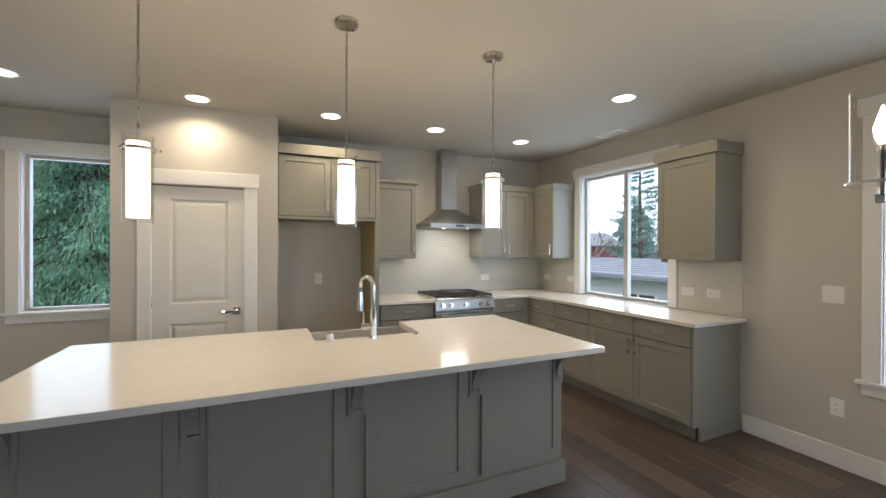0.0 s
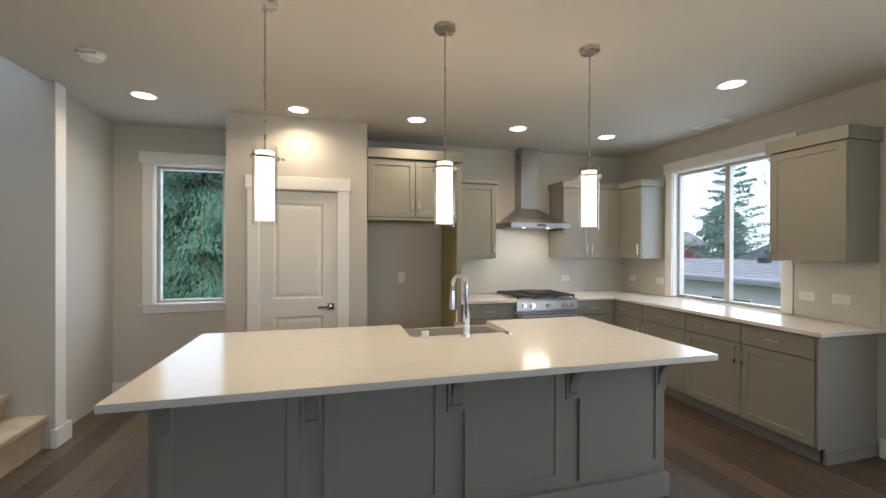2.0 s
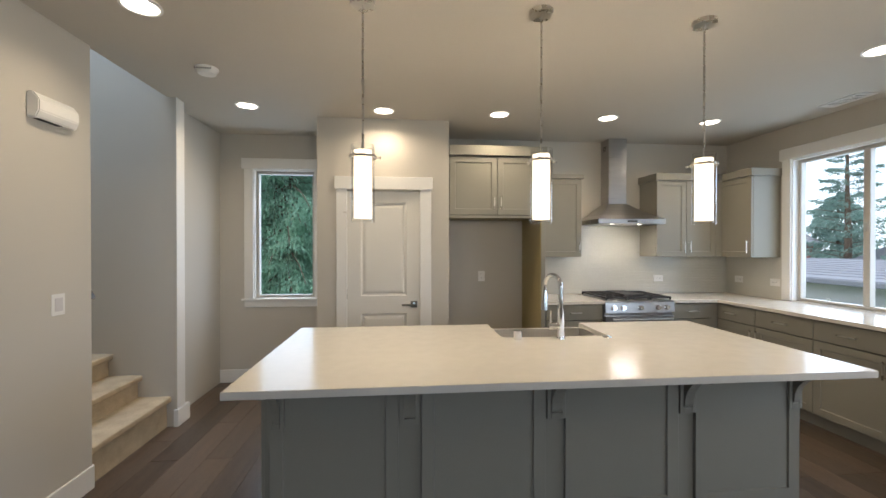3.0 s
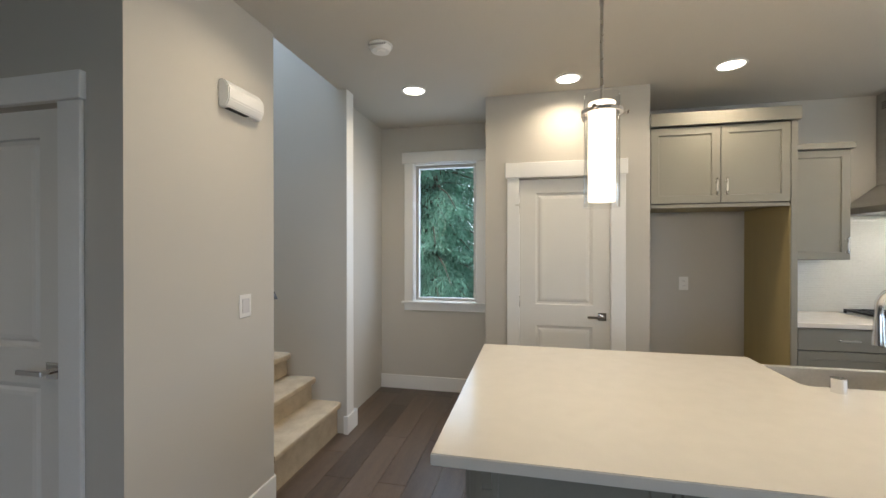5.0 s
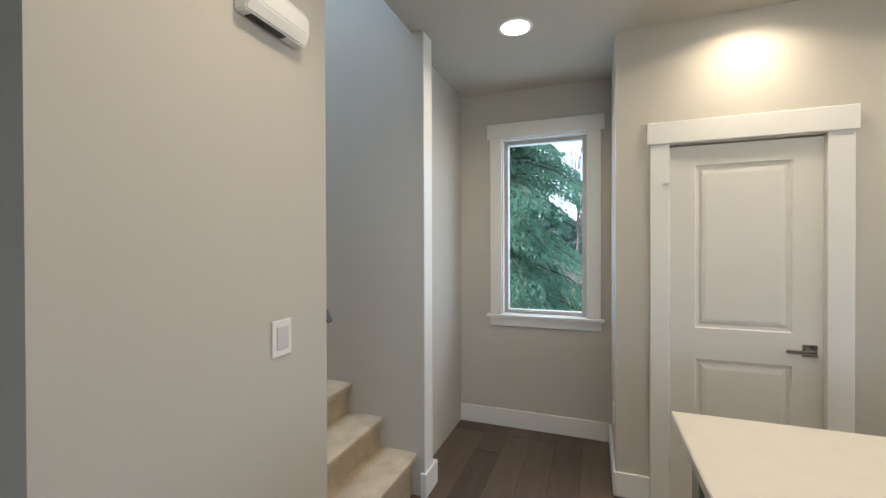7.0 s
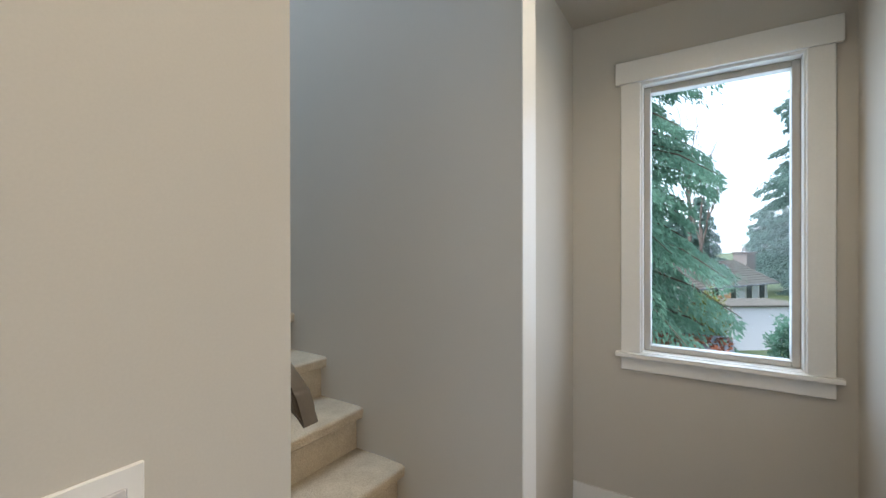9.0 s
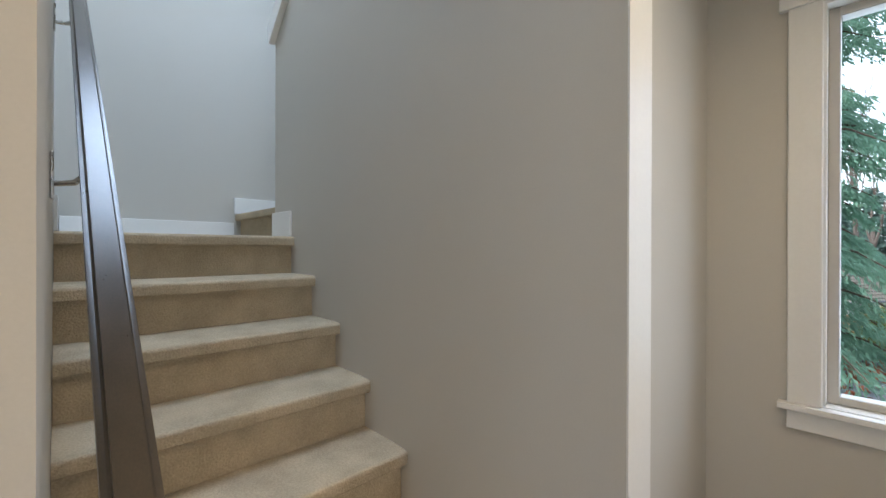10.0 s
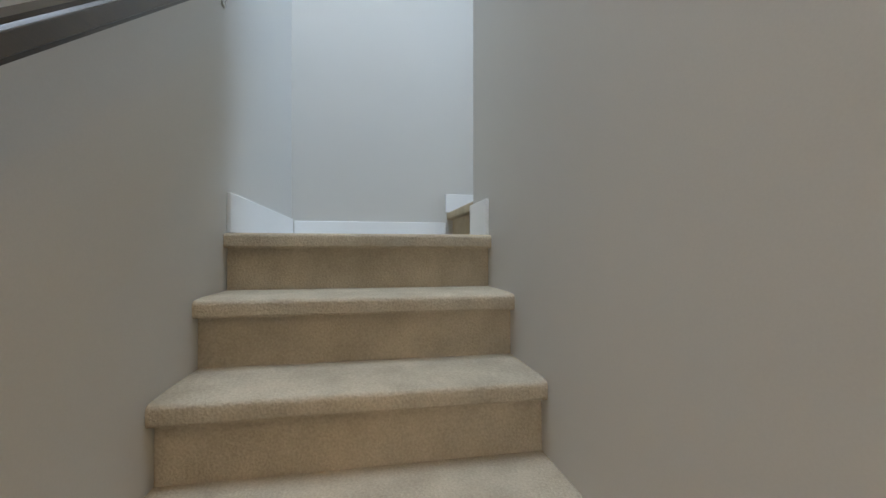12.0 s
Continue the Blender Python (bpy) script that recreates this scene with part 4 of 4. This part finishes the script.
bm = boxes((-4.799, -3.915, 3.566, 5.89, 0.2, LZ - 0.004))
part("landing", bm, CARPET, st)
# white skirt boards at the landing
structure("baseboard", boxes((-4.799, -4.786, 2.735, 3.62, LZ + 0.0005, LZ + 0.115), bevel=0.002), TRIM, "white landing baseboard", "baseboard")
structure("baseboard", boxes((-4.785, -3.70, 2.7175, 2.730, LZ + 0.0005, LZ + 0.125), bevel=0.002), TRIM, "white landing baseboard", "baseboard")
structure("baseboard", boxes((-3.913, -3.70, 3.553, 3.5645, LZ + 0.0005, LZ + 0.125), bevel=0.002), TRIM, "white landing baseboard", "baseboard")
structure("baseboard", boxes((-3.927, -3.9145, 3.553, 3.64, LZ + 0.0005, LZ + 0.125), bevel=0.002), TRIM, "white landing baseboard", "baseboard")
structure("baseboard", boxes((-4.799, -4.786, 3.621, 4.28, LZ + RISE, LZ + RISE + 0.11), bevel=0.002), TRIM, "white stair skirt board", "baseboard")
bm = bmesh.new()
prism(bm, [(-3.95, 2.62), (-3.93, 2.53), (-3.70, 2.73), (-3.70, 2.85)], "y", 3.535, 3.5645)
structure("trim", bm, TRIM, "white sloped cap on the stair wall", "trim")

hr = thing("handrail", "dark-stained wooden handrail on nickel wall brackets", "handrail")


def rail_z(x):
    """Height of the rail's lower edge."""
    return 1.262 + 0.755 * (-2.31 - x)


bm = bmesh.new()
xa, xb = -2.15, -4.0
prism(bm, [(xa, rail_z(xa)), (xb, rail_z(xb)), (xb, rail_z(xb) + 0.062), (xa - 0.03, rail_z(xa) + 0.062)], "y", 2.756, 2.803)
bmesh.ops.bevel(bm, geom=bm.edges[:], offset=0.009, segments=3, affect="EDGES")
part("rail", bm, RAILM, hr, "dark-stained wooden rail", smooth=True)
for bx in (-2.80, -3.66):
    z = rail_z(bx) + 0.03
    br = part("bracket", boxes((bx - 0.012, bx + 0.012, 2.7175, 2.723, z - 0.12, z - 0.03), bevel=0.002), NICKEL, hr, "nickel wall bracket")
    bm = tube(bmesh.new(), [(bx, 2.722, z - 0.09), (bx, 2.752, z - 0.085), (bx, 2.776, z - 0.06), (bx, 2.779, z - 0.025)], 0.006, 10)
    part("arm", bm, NICKEL, br, smooth=True)

# ---- outdoors ----
GZ = -2.9
GRASS = material("wet_lawn", (0.055, 0.085, 0.03), 0.9, vary=0.35, scale=0.6, fine=9, bump=0.3)
ROOFM = material("mossy_asphalt_shingle", (0.085, 0.082, 0.068), 0.9, vary=0.3, scale=0.7, fine=7, bump=0.4)
ROOFB = material("blue_grey_shingle", (0.13, 0.145, 0.17), 0.85, vary=0.2, scale=0.8, fine=10, bump=0.4)
SIDING = material("white_lap_siding", (0.60, 0.61, 0.63), 0.6, vary=0.05, scale=1, fine=20)
BRICKM = material("chimney_brick", (0.22, 0.19, 0.18), 0.85, vary=0.25, scale=3, fine=12, bump=0.4)
CEDARW = material("weathered_cedar_board", (0.40, 0.25, 0.13), 0.8, vary=0.25, scale=2, fine=20, per_object=0.4, stretch=(8, 8, 1))
DARKW = material("dark_window", (0.05, 0.06, 0.07), 0.1, vary=0.1, bump=0)
BARK = material("bark", (0.10, 0.075, 0.055), 0.95, vary=0.3, scale=4, fine=20, bump=0.6)
NEEDLE = material("cedar_foliage", (0.15, 0.285, 0.215), 0.75, vary=0.55, scale=1.2, fine=14, bump=0, islands=0.9, spec=0.25)
FIR = material("fir_foliage", (0.125, 0.20, 0.18), 0.8, vary=0.5, scale=0.5, fine=6, bump=0, islands=0.9, spec=0.2)
leafy(NEEDLE, (0.26, 0.46, 0.34), 0.5)
leafy(FIR, (0.20, 0.33, 0.29))
SHRUB = material("yellow_green_shrub", (0.16, 0.18, 0.04), 0.8, vary=0.5, scale=2, fine=10, bump=0, islands=0.9, spec=0.2)
LEAFR = material("fallen_red_leaves", (0.30, 0.10, 0.05), 0.85, vary=0.5, scale=2, fine=10, bump=0, islands=0.9)
TWIG = material("bare_twigs", (0.16, 0.13, 0.11), 0.9, vary=0.3)
REDP = material("dark_red_siding", (0.20, 0.05, 0.045), 0.7, vary=0.1)

structure("ground", boxes((-400, 400, -400, 400, GZ - 0.5, GZ)), GRASS, "wet lawn and ground around the houses", "ground")
rng = np.random.default_rng(7)


def leaf_mesh(name, verts, mat):
    """Separate triangles or quads from an array (n, k, 3)."""
    n, k = verts.shape[:2]
    me = bpy.data.meshes.new(name)
    me.from_pydata(verts.reshape(-1, 3).tolist(), [], np.arange(n * k).reshape(n, k).tolist())
    me.materials.append(mat)
    return me


def sprays(centers, dirs, length, width):
    """Slim hanging leaf blades: a kite of four corners along each direction."""
    n = len(centers)
    side = np.cross(dirs, rng.normal(size=(n, 3)))
    side /= np.linalg.norm(side, axis=1, keepdims=True) + 1e-9
    L = length * rng.uniform(0.6, 1.4, (n, 1))
    Wd = width * rng.uniform(0.6, 1.4, (n, 1))
    a = centers
    b = centers + dirs * L * 0.45 + side * Wd
    c = centers + dirs * L
    d = centers + dirs * L * 0.45 - side * Wd
    return np.stack([a, b, c, d], 1)


def conifer(name, label, x, y, height, radius, mat, boughs, per, leaf, droop=0.25, bare=0.1, trunk=0.25, low=0.0):
    """Trunk, limbs that leave it in whorls, and hanging sprays along every limb."""
    t = thing(name, label, "tree", pose(x, y, GZ))
    bm = tube(bmesh.new(), [(0, 0, 0), (0.05, 0, height * 0.4), (0, 0.05, height * 0.75), (0, 0, height)], [trunk, trunk * 0.7, trunk * 0.4, 0.03], 10)
    part("trunk", bm, BARK, t, smooth=True)
    limbs = bmesh.new()
    cs, ds = [], []
    for i in range(boughs):
        f = bare + (1 - bare) * ((i + rng.uniform(0, 1)) / boughs)
        z = height * f
        r = radius * (1 - f) ** 0.75 * rng.uniform(0.55, 1.15) + 0.15
        a = i * 2.399 + rng.uniform(-0.4, 0.4)
        u = np.array([math.cos(a), math.sin(a), 0])
        path = [np.array([0, 0, z]) + u * r * s + np.array([0, 0, r * (0.15 * s - droop * 1.6 * s * s + low * s)]) for s in (0, 0.35, 0.7, 1.0)]
        tube(limbs, [tuple(p) for p in path], [0.035, 0.025, 0.015, 0.006], 5)
        n = int(per * (0.35 + r / radius))
        s = rng.uniform(0.12, 1.0, n) ** 0.8
        p = np.array([0, 0, z]) + u * (r * s)[:, None] + np.stack([0 * s, 0 * s, r * (0.15 * s - droop * 1.6 * s * s + low * s)], 1)
        w = np.array([-u[1], u[0], 0])
        side = rng.normal(0, 0.20, n) * r * (1.15 - s * 0.6)
        p = p + w * side[:, None] + np.stack([0 * s, 0 * s, -np.abs(side) * 0.25 - rng.uniform(0, 0.10, n) * r], 1)
        d = u * rng.uniform(0.2, 1.0, (n, 1)) + w * np.sign(side)[:, None] * rng.uniform(0, 0.7, (n, 1)) + np.array([0, 0, -1]) * rng.uniform(droop, droop * 4 + 0.4, (n, 1)) + rng.normal(0, 0.25, (n, 3))
        d /= np.linalg.norm(d, axis=1, keepdims=True)
        cs.append(p)
        ds.append(d)
    part("limbs", limbs, BARK, t)
    me = leaf_mesh("crown", sprays(np.concatenate(cs), np.concatenate(ds), leaf, leaf * 0.14), mat)
    ob = new("crown", me)
    ob.parent = t
    return t


conifer("cedar_tree", "large drooping green cedar close to the house", -3.3, 11.0, 30, 2.15, NEEDLE, 540, 850, 0.105, droop=0.32, bare=0.11, trunk=0.4)
conifer("cedar_tree", "second drooping cedar behind the first", -5.0, 14.0, 22, 2.6, NEEDLE, 260, 380, 0.18, droop=0.32, bare=0.04, trunk=0.35)
conifer("conifer_tree", "tall dark fir behind the neighbouring house", 7.6, 52.5, 27, 7.2, FIR, 150, 700, 0.36, droop=0.22, bare=0.1, trunk=0.4)
conifer("conifer_tree", "tall dark fir beyond the roof", 11.5, 38, 19, 5.5, FIR, 120, 300, 0.45, droop=0.22, bare=0.08, trunk=0.4)
conifer("spruce_tree", "tall spruce with open tiers of branches", 30.5, 25.5, 12.6, 4.2, FIR, 56, 230, 0.24, droop=0.03, bare=0.22, trunk=0.3, low=0.1)
for k in range(16):
    a = 0.08 + k * 0.11
    r = 62 + 9 * math.sin(k * 2.1)
    conifer("conifer_tree", "distant dark conifer in the tree line", r * math.sin(a) - 8, r * math.cos(a), 7 + 2.4 * math.sin(k * 1.7), 4.6, FIR, 42, 160, 0.7, droop=0.2, bare=0.03, trunk=0.3)
for k, (bx, by) in enumerate(((-3.6, 44), (-5.5, 47), (-1.8, 50))):
    conifer("conifer_tree", "distant conifer past the mossy roof", bx, by, 7.5 + k, 3.2, FIR, 60, 160, 0.5, droop=0.2, bare=0.03, trunk=0.3)


def bare_tree(x, y, height, spread, label, mat=None, seed=3):
    t = thing("bare_tree", label, "tree", pose(x, y, GZ))
    r = random.Random(seed)
    bm = bmesh.new()

    def grow(p, d, l, w, n):
        q = p + d * l
        tube(bm, [p, (p + q) / 2 + Vector((r.uniform(-1, 1), r.uniform(-1, 1), 0)) * l * 0.04, q], [w, w * 0.8, w * 0.6], 5)
        if n:
            for _ in range(3 if n > 1 else 4):
                e = (d + Vector((r.uniform(-1, 1), r.uniform(-1, 1), r.uniform(-0.1, 0.6))) * spread).normalized()
                grow(p + d * l * r.uniform(0.55, 1), e, l * r.uniform(0.5, 0.75), w * 0.5, n - 1)
    grow(Vector((0, 0, 0)), Vector((0, 0, 1)), height * 0.45, 0.16, 5)
    part("branches", bm, mat or TWIG, t)
    return t


bare_tree(-2.4, 39, 15, 0.28, "thin leafless trunk behind the roof", seed=4)
bare_tree(-1.7, 40, 13, 0.28, "thin leafless trunk behind the roof", seed=9)
bare_tree(33.0, 23.2, 16, 0.35, "tall leafless poplar beyond the roof", seed=5)
bare_tree(24.0, 24.5, 6.5, 0.6, "pale leafless shrub tree beyond the roof", seed=6)


def bush(x, y, z0, rx, rz, n, mat, label, leaf):
    b = thing("shrub", label, "shrub", pose(x, y, z0))
    u = rng.normal(size=(n, 3))
    u /= np.linalg.norm(u, axis=1, keepdims=True)
    lump = 0.72 + 0.28 * np.sin(u[:, :1] * 5 + 1) * np.sin(u[:, 1:2] * 6) + 0.12 * np.sin(u[:, 2:] * 9)
    p = u * lump * rng.uniform(0.55, 1.0, (n, 1)) * np.array([rx, rx, rz]) + np.array([0, 0, rz * 0.8])
    d = u + rng.normal(0, 0.6, (n, 3))
    d /= np.linalg.norm(d, axis=1, keepdims=True)
    ob = new("leaves", leaf_mesh("leaves", sprays(p, d, leaf, leaf * 0.3), mat))
    ob.parent = b
    bm = bmesh.new()
    for k in range(6):
        a = k * 1.05
        tube(bm, [(0, 0, -0.3), (math.cos(a) * rx * 0.4, math.sin(a) * rx * 0.4, rz)], [0.03, 0.01], 5)
    part("stems", bm, BARK, b)


bush(-1.45, 22.3, GZ, 0.95, 1.5, 6000, SHRUB, "yellow-green shrub against the cedar fence", 0.12)
bush(-2.9, 16.8, GZ, 1.1, 1.6, 6000, NEEDLE, "dark green shrub under the cedar", 0.12)
bush(0.95, 20.4, GZ, 0.8, 1.2, 4000, NEEDLE, "ivy climbing beside the small shed", 0.12)
bush(28.5, 19.9, GZ, 1.6, 3.2, 6000, FIR, "tall dark clipped hedge tree", 0.4)
bush(21.5, 21.0, GZ, 2.6, 1.7, 5000, SHRUB, "yellowing shrub behind the neighbouring roof", 0.4)


def lap_wall(bm, axis, c, a0, a1, z0, z1, pitch, out):
    """Courses of lap siding on a wall plane."""
    z = z0
    while z < z1 - 0.01:
        h = min(pitch, z1 - z)
        o0, o1 = c, c + out * 0.03
        if axis == "x":
            prism(bm, [(o1, z), (o0, z), (o0, z + h), (c + out * 0.012, z + h)], "x", a0, a1)
        else:
            prism(bm, [(o1, z), (o0, z), (o0, z + h), (c + out * 0.012, z + h)], "y", a0, a1)
        z += h
    return bm


# low neighbouring house to the north with a mossy roof; local x runs along its eave
nh = thing("house", "single-storey neighbouring house with mossy shingle roof", "house", pose(-2.2, 34.3, 0, 0, 0, 61.5))
part("wall", lap_wall(bmesh.new(), "x", 0.62, -8, 11.7, GZ, -1.4, 0.2, -1), SIDING, nh, "pale siding wall")
part("inner_wall", boxes((-8, 11.7, 0.63, 5.9, GZ, -1.4)), SIDING, nh)
bm = bmesh.new()
prism(bm, [(0.0, -1.47), (0.0, -1.33), (3.2, 0.36), (6.4, -1.33), (6.4, -1.47), (3.2, 0.2)], "x", -8.4, 12.1)
roof = part("roof", bm, ROOFM, nh, "mossy grey shingle roof")
for k in range(11):
    f = (k + 0.5) / 11
    part("shingle_course", boxes((-8.39, 12.09, 3.2 * f, 3.2 * f + 0.05, -1.33 + 1.69 * f - 0.02, -1.33 + 1.69 * f + 0.04)), ROOFM, roof)
part("gutter", boxes((-8.4, 12.1, -0.11, -0.005, -1.46, -1.34), bevel=0.01), ROOFB, nh)
bm = bmesh.new()
prism(bm, [(0.66, -1.4), (5.9, -1.4), (3.28, 0.1)], "x", 11.3, 11.7)
part("gable", bm, SIDING, nh)
for wx in (1.2, 3.4, 5.8, 8.2, 10.2):
    w = part("window", boxes((wx, wx + 0.9, 0.54, 0.585, -2.6, -1.55)), DARKW, nh)
    part("frame", boxes((wx - 0.08, wx - 0.001, 0.52, 0.585, -2.66, -1.5), (wx + 0.901, wx + 0.98, 0.52, 0.585, -2.66, -1.5)), TRIM, w)
cb = part("chimney", boxes((12.2, 13.7, 2.3, 3.4, GZ, 0.95), (12.1, 13.8, 2.2, 3.5, 0.96, 1.1), bevel=0.02), BRICKM, nh, "square brick chimney")
bm = bmesh.new()
cyl(bm, (12.95, 2.85, 1.1), (0, 0, 1), 0.2, 0.17, 0.4, 14)
part("flue", bm, STEEL, cb, smooth=True)
for vx in (3.2, 6.0, 8.8):
    part("roof_vent", boxes((vx, vx + 0.3, 2.3, 2.55, -0.2, 0.08), bevel=0.02), ROOFB, nh)

# cedar fence running away beside the shed
fe = thing("fence", "weathered cedar board fence", "fence", pose(-2.75, 22.8, 0, 0, 0, 65))
brd = mesh_of("board", boxes((0, 0.14, 0, 0.022, 0, 1.95)), CEDARW)
for k in range(36):
    ob = new("board", brd)
    ob.parent = fe
    ob.location = (k * 0.148, 0, GZ + 0.02 + 0.012 * math.sin(k * 2.3))
part("fence_rail", boxes((0, 5.3, 0.024, 0.07, GZ + 0.3, GZ + 0.4)), CEDARW, fe)
part("fence_rail", boxes((0, 5.3, 0.024, 0.07, GZ + 1.6, GZ + 1.7)), CEDARW, fe)
part("post", boxes((5.33, 5.45, -0.06, 0.06, GZ, GZ + 2.1)), CEDARW, fe)

# white siding shed
sh = thing("shed", "small shed with white lap siding", "shed", pose(-0.6, 23.4, 0, 0, 0, 36))
part("wall", lap_wall(bmesh.new(), "x", 0.0, 0, 3.3, GZ, -1.05, 0.13, -1), SIDING, sh, "white lap siding")
part("side_wall", boxes((0, 3.3, 0.01, 2.0, GZ, -1.05)), SIDING, sh)
part("roof", boxes((-0.12, 3.5, -0.2, 2.2, -1.049, -0.97), bevel=0.02), ROOFM, sh, "flat mossy roof")
part("corner_trim", boxes((-0.02, 0.06, -0.05, -0.031, GZ, -1.05)), TRIM, sh)

# low outbuilding with fallen leaves on its roof
ob2 = thing("outbuilding", "low outbuilding with leaf-covered dark roof", "shed")
part("wall", boxes((-3.4, -1.4, 9.2, 10.9, GZ, -0.47)), SIDING, ob2)
bm = bmesh.new()
prism(bm, [(8.9, -0.54), (8.9, -0.47), (11.2, -0.14), (11.2, -0.21)], "x", -3.6, -1.15)
part("roof", bm, ROOFB, ob2, "dark felt roof")
n = 3500
px, py = rng.uniform(-3.5, -1.2, n), rng.uniform(8.95, 11.1, n)
keep = (np.sin(px * 2.1 + 1) + np.sin(py * 3) + rng.normal(0, 0.8, n)) > -0.6
px, py = px[keep], py[keep]
pz = -0.47 + (py - 8.9) * (0.33 / 2.3) + 0.008
dd = np.stack([rng.normal(size=len(px)), rng.normal(size=len(px)), 0.15 * rng.uniform(0, 1, len(px))], 1)
dd /= np.linalg.norm(dd, axis=1, keepdims=True)
lv = new("fallen_leaves", leaf_mesh("fallen_leaves", sprays(np.stack([px, py, pz], 1), dd, 0.085, 0.03), LEAFR))
tagged(lv, "red-brown fallen leaves on the low roof", "leaves", "", "stuff")
wp = thing("woodpile", "heap of split firewood on the lawn", "firewood")
for k in range(22):
    bm = bmesh.new()
    a = rng.uniform(0, 3.1)
    cyl(bm, (-0.65 + rng.uniform(-0.5, 0.6), 17.6 + rng.uniform(-0.3, 0.4), GZ + 0.62 + rng.uniform(0, 0.3)), (math.cos(a), math.sin(a), rng.uniform(-0.3, 0.3)), 0.07, 0.06, 0.4, 7)
    part("log", bm, BARK, wp)
part("log_base", boxes((-1.3, 0.1, 17.2, 18.2, GZ, GZ + 0.64), bevel=0.05), BARK, wp)

# neighbouring house to the east
eh = thing("house", "white neighbouring house with blue-grey low roof", "house")
part("wall", lap_wall(bmesh.new(), "y", 12.0, 3, 26, GZ, 0.48, 0.2, -1), SIDING, eh, "white lap siding")
part("inner_wall", boxes((12.01, 20, 3, 26, GZ, 0.48)), SIDING, eh)
bm = bmesh.new()
prism(bm, [(11.4, 0.46), (11.4, 0.60), (16.2, 1.02), (21, 0.60), (21, 0.46), (16.2, 0.88)], "y", 2.5, 26.5)
part("roof", bm, ROOFB, eh, "low blue-grey shingle roof")
part("gutter", boxes((11.30, 11.39, 2.5, 26.5, 0.44, 0.58), bevel=0.01), ROOFB, eh)
for k in range(9):
    x = 11.9 + k * 0.5
    part("shingle_course", boxes((x, x + 0.02, 2.52, 26.48, 0.60 + (x - 11.4) * 0.0875, 0.61 + (x - 11.4) * 0.0875 + 0.012)), ROOFB, eh)
for wy in (9.3, 15.0, 20.5):
    w = part("window", boxes((11.93, 11.965, wy, wy + 1.3, -0.85, -0.10)), DARKW, eh)
    part("frame", boxes((11.91, 11.964, wy - 0.07, wy - 0.001, -0.92, -0.03), (11.91, 11.964, wy + 1.301, wy + 1.37, -0.92, -0.03), (11.91, 11.964, wy + 0.62, wy + 0.68, -0.85, -0.10)), TRIM, w)
part("downpipe", boxes((11.86, 11.93, 8.3, 8.38, GZ, 0.26), bevel=0.01), ROOFB, eh)
for vx, vy in ((15.0, 15.6), (15.2, 11.3)):
    part("roof_vent", boxes((vx, vx + 0.3, vy, vy + 0.3, 0.85, 1.13)), IRON, eh)
rh = thing("house", "dark red gabled house beyond the roof", "house")
part("wall", boxes((30, 36, 17, 26, GZ, -0.3)), REDP, rh)
bm = bmesh.new()
prism(bm, [(16.4, -0.3), (21.5, 1.9), (26.6, -0.3)], "x", 29.5, 36.5)
part("roof", bm, ROOFB, rh)
rh2 = thing("house", "dark red house with white gable window", "house")
part("wall", boxes((28, 34, 31, 35, GZ, 1.8)), REDP, rh2)
bm = bmesh.new()
prism(bm, [(30.6, 1.75), (33, 3.1), (35.4, 1.75)], "x", 27.6, 34.4)
part("roof", bm, ROOFB, rh2)
part("window", boxes((27.95, 27.99, 32.4, 33.6, 0.5, 1.5)), TRIM, rh2)

# ---- floor planks ----
prnd = random.Random(11)
lens = (0.9, 1.2, 1.5, 1.8)
meshes = {}
for L in lens:
    bm = boxes((0.0008, 0.1792, 0.001, L - 0.001, -0.012, 0), bevel=0.0016)
    meshes[L] = mesh_of("plank", bm, PLANK)
x, col = -2.32, 0
while x < EX - 0.01:
    y = -0.6 - prnd.choice((0, 0.3, 0.6, 0.9))
    while y < NN:
        L = prnd.choice(lens)
        ob = new("plank", meshes[L])
        ob.parent = floor
        ob.location = (x, y, 0)
        ob.scale = (min(1, (EX - x) / 0.18), min(1, (NN + 0.01 - y) / L), 1)
        y += L
    x += 0.18
rest = bmesh.new()
x = -5.2
while x < EX - 0.01:
    if x < -2.33:
        box(rest, x + 0.0008, x + 0.1792, -4.6, 1.82, -0.012, 0)
    else:
        box(rest, x + 0.0008, x + 0.1792, -4.6, -1.52, -0.012, -0.0005)
    x += 0.18
part("plank_rows", rest, PLANK, floor)["kind"] = "stuff"
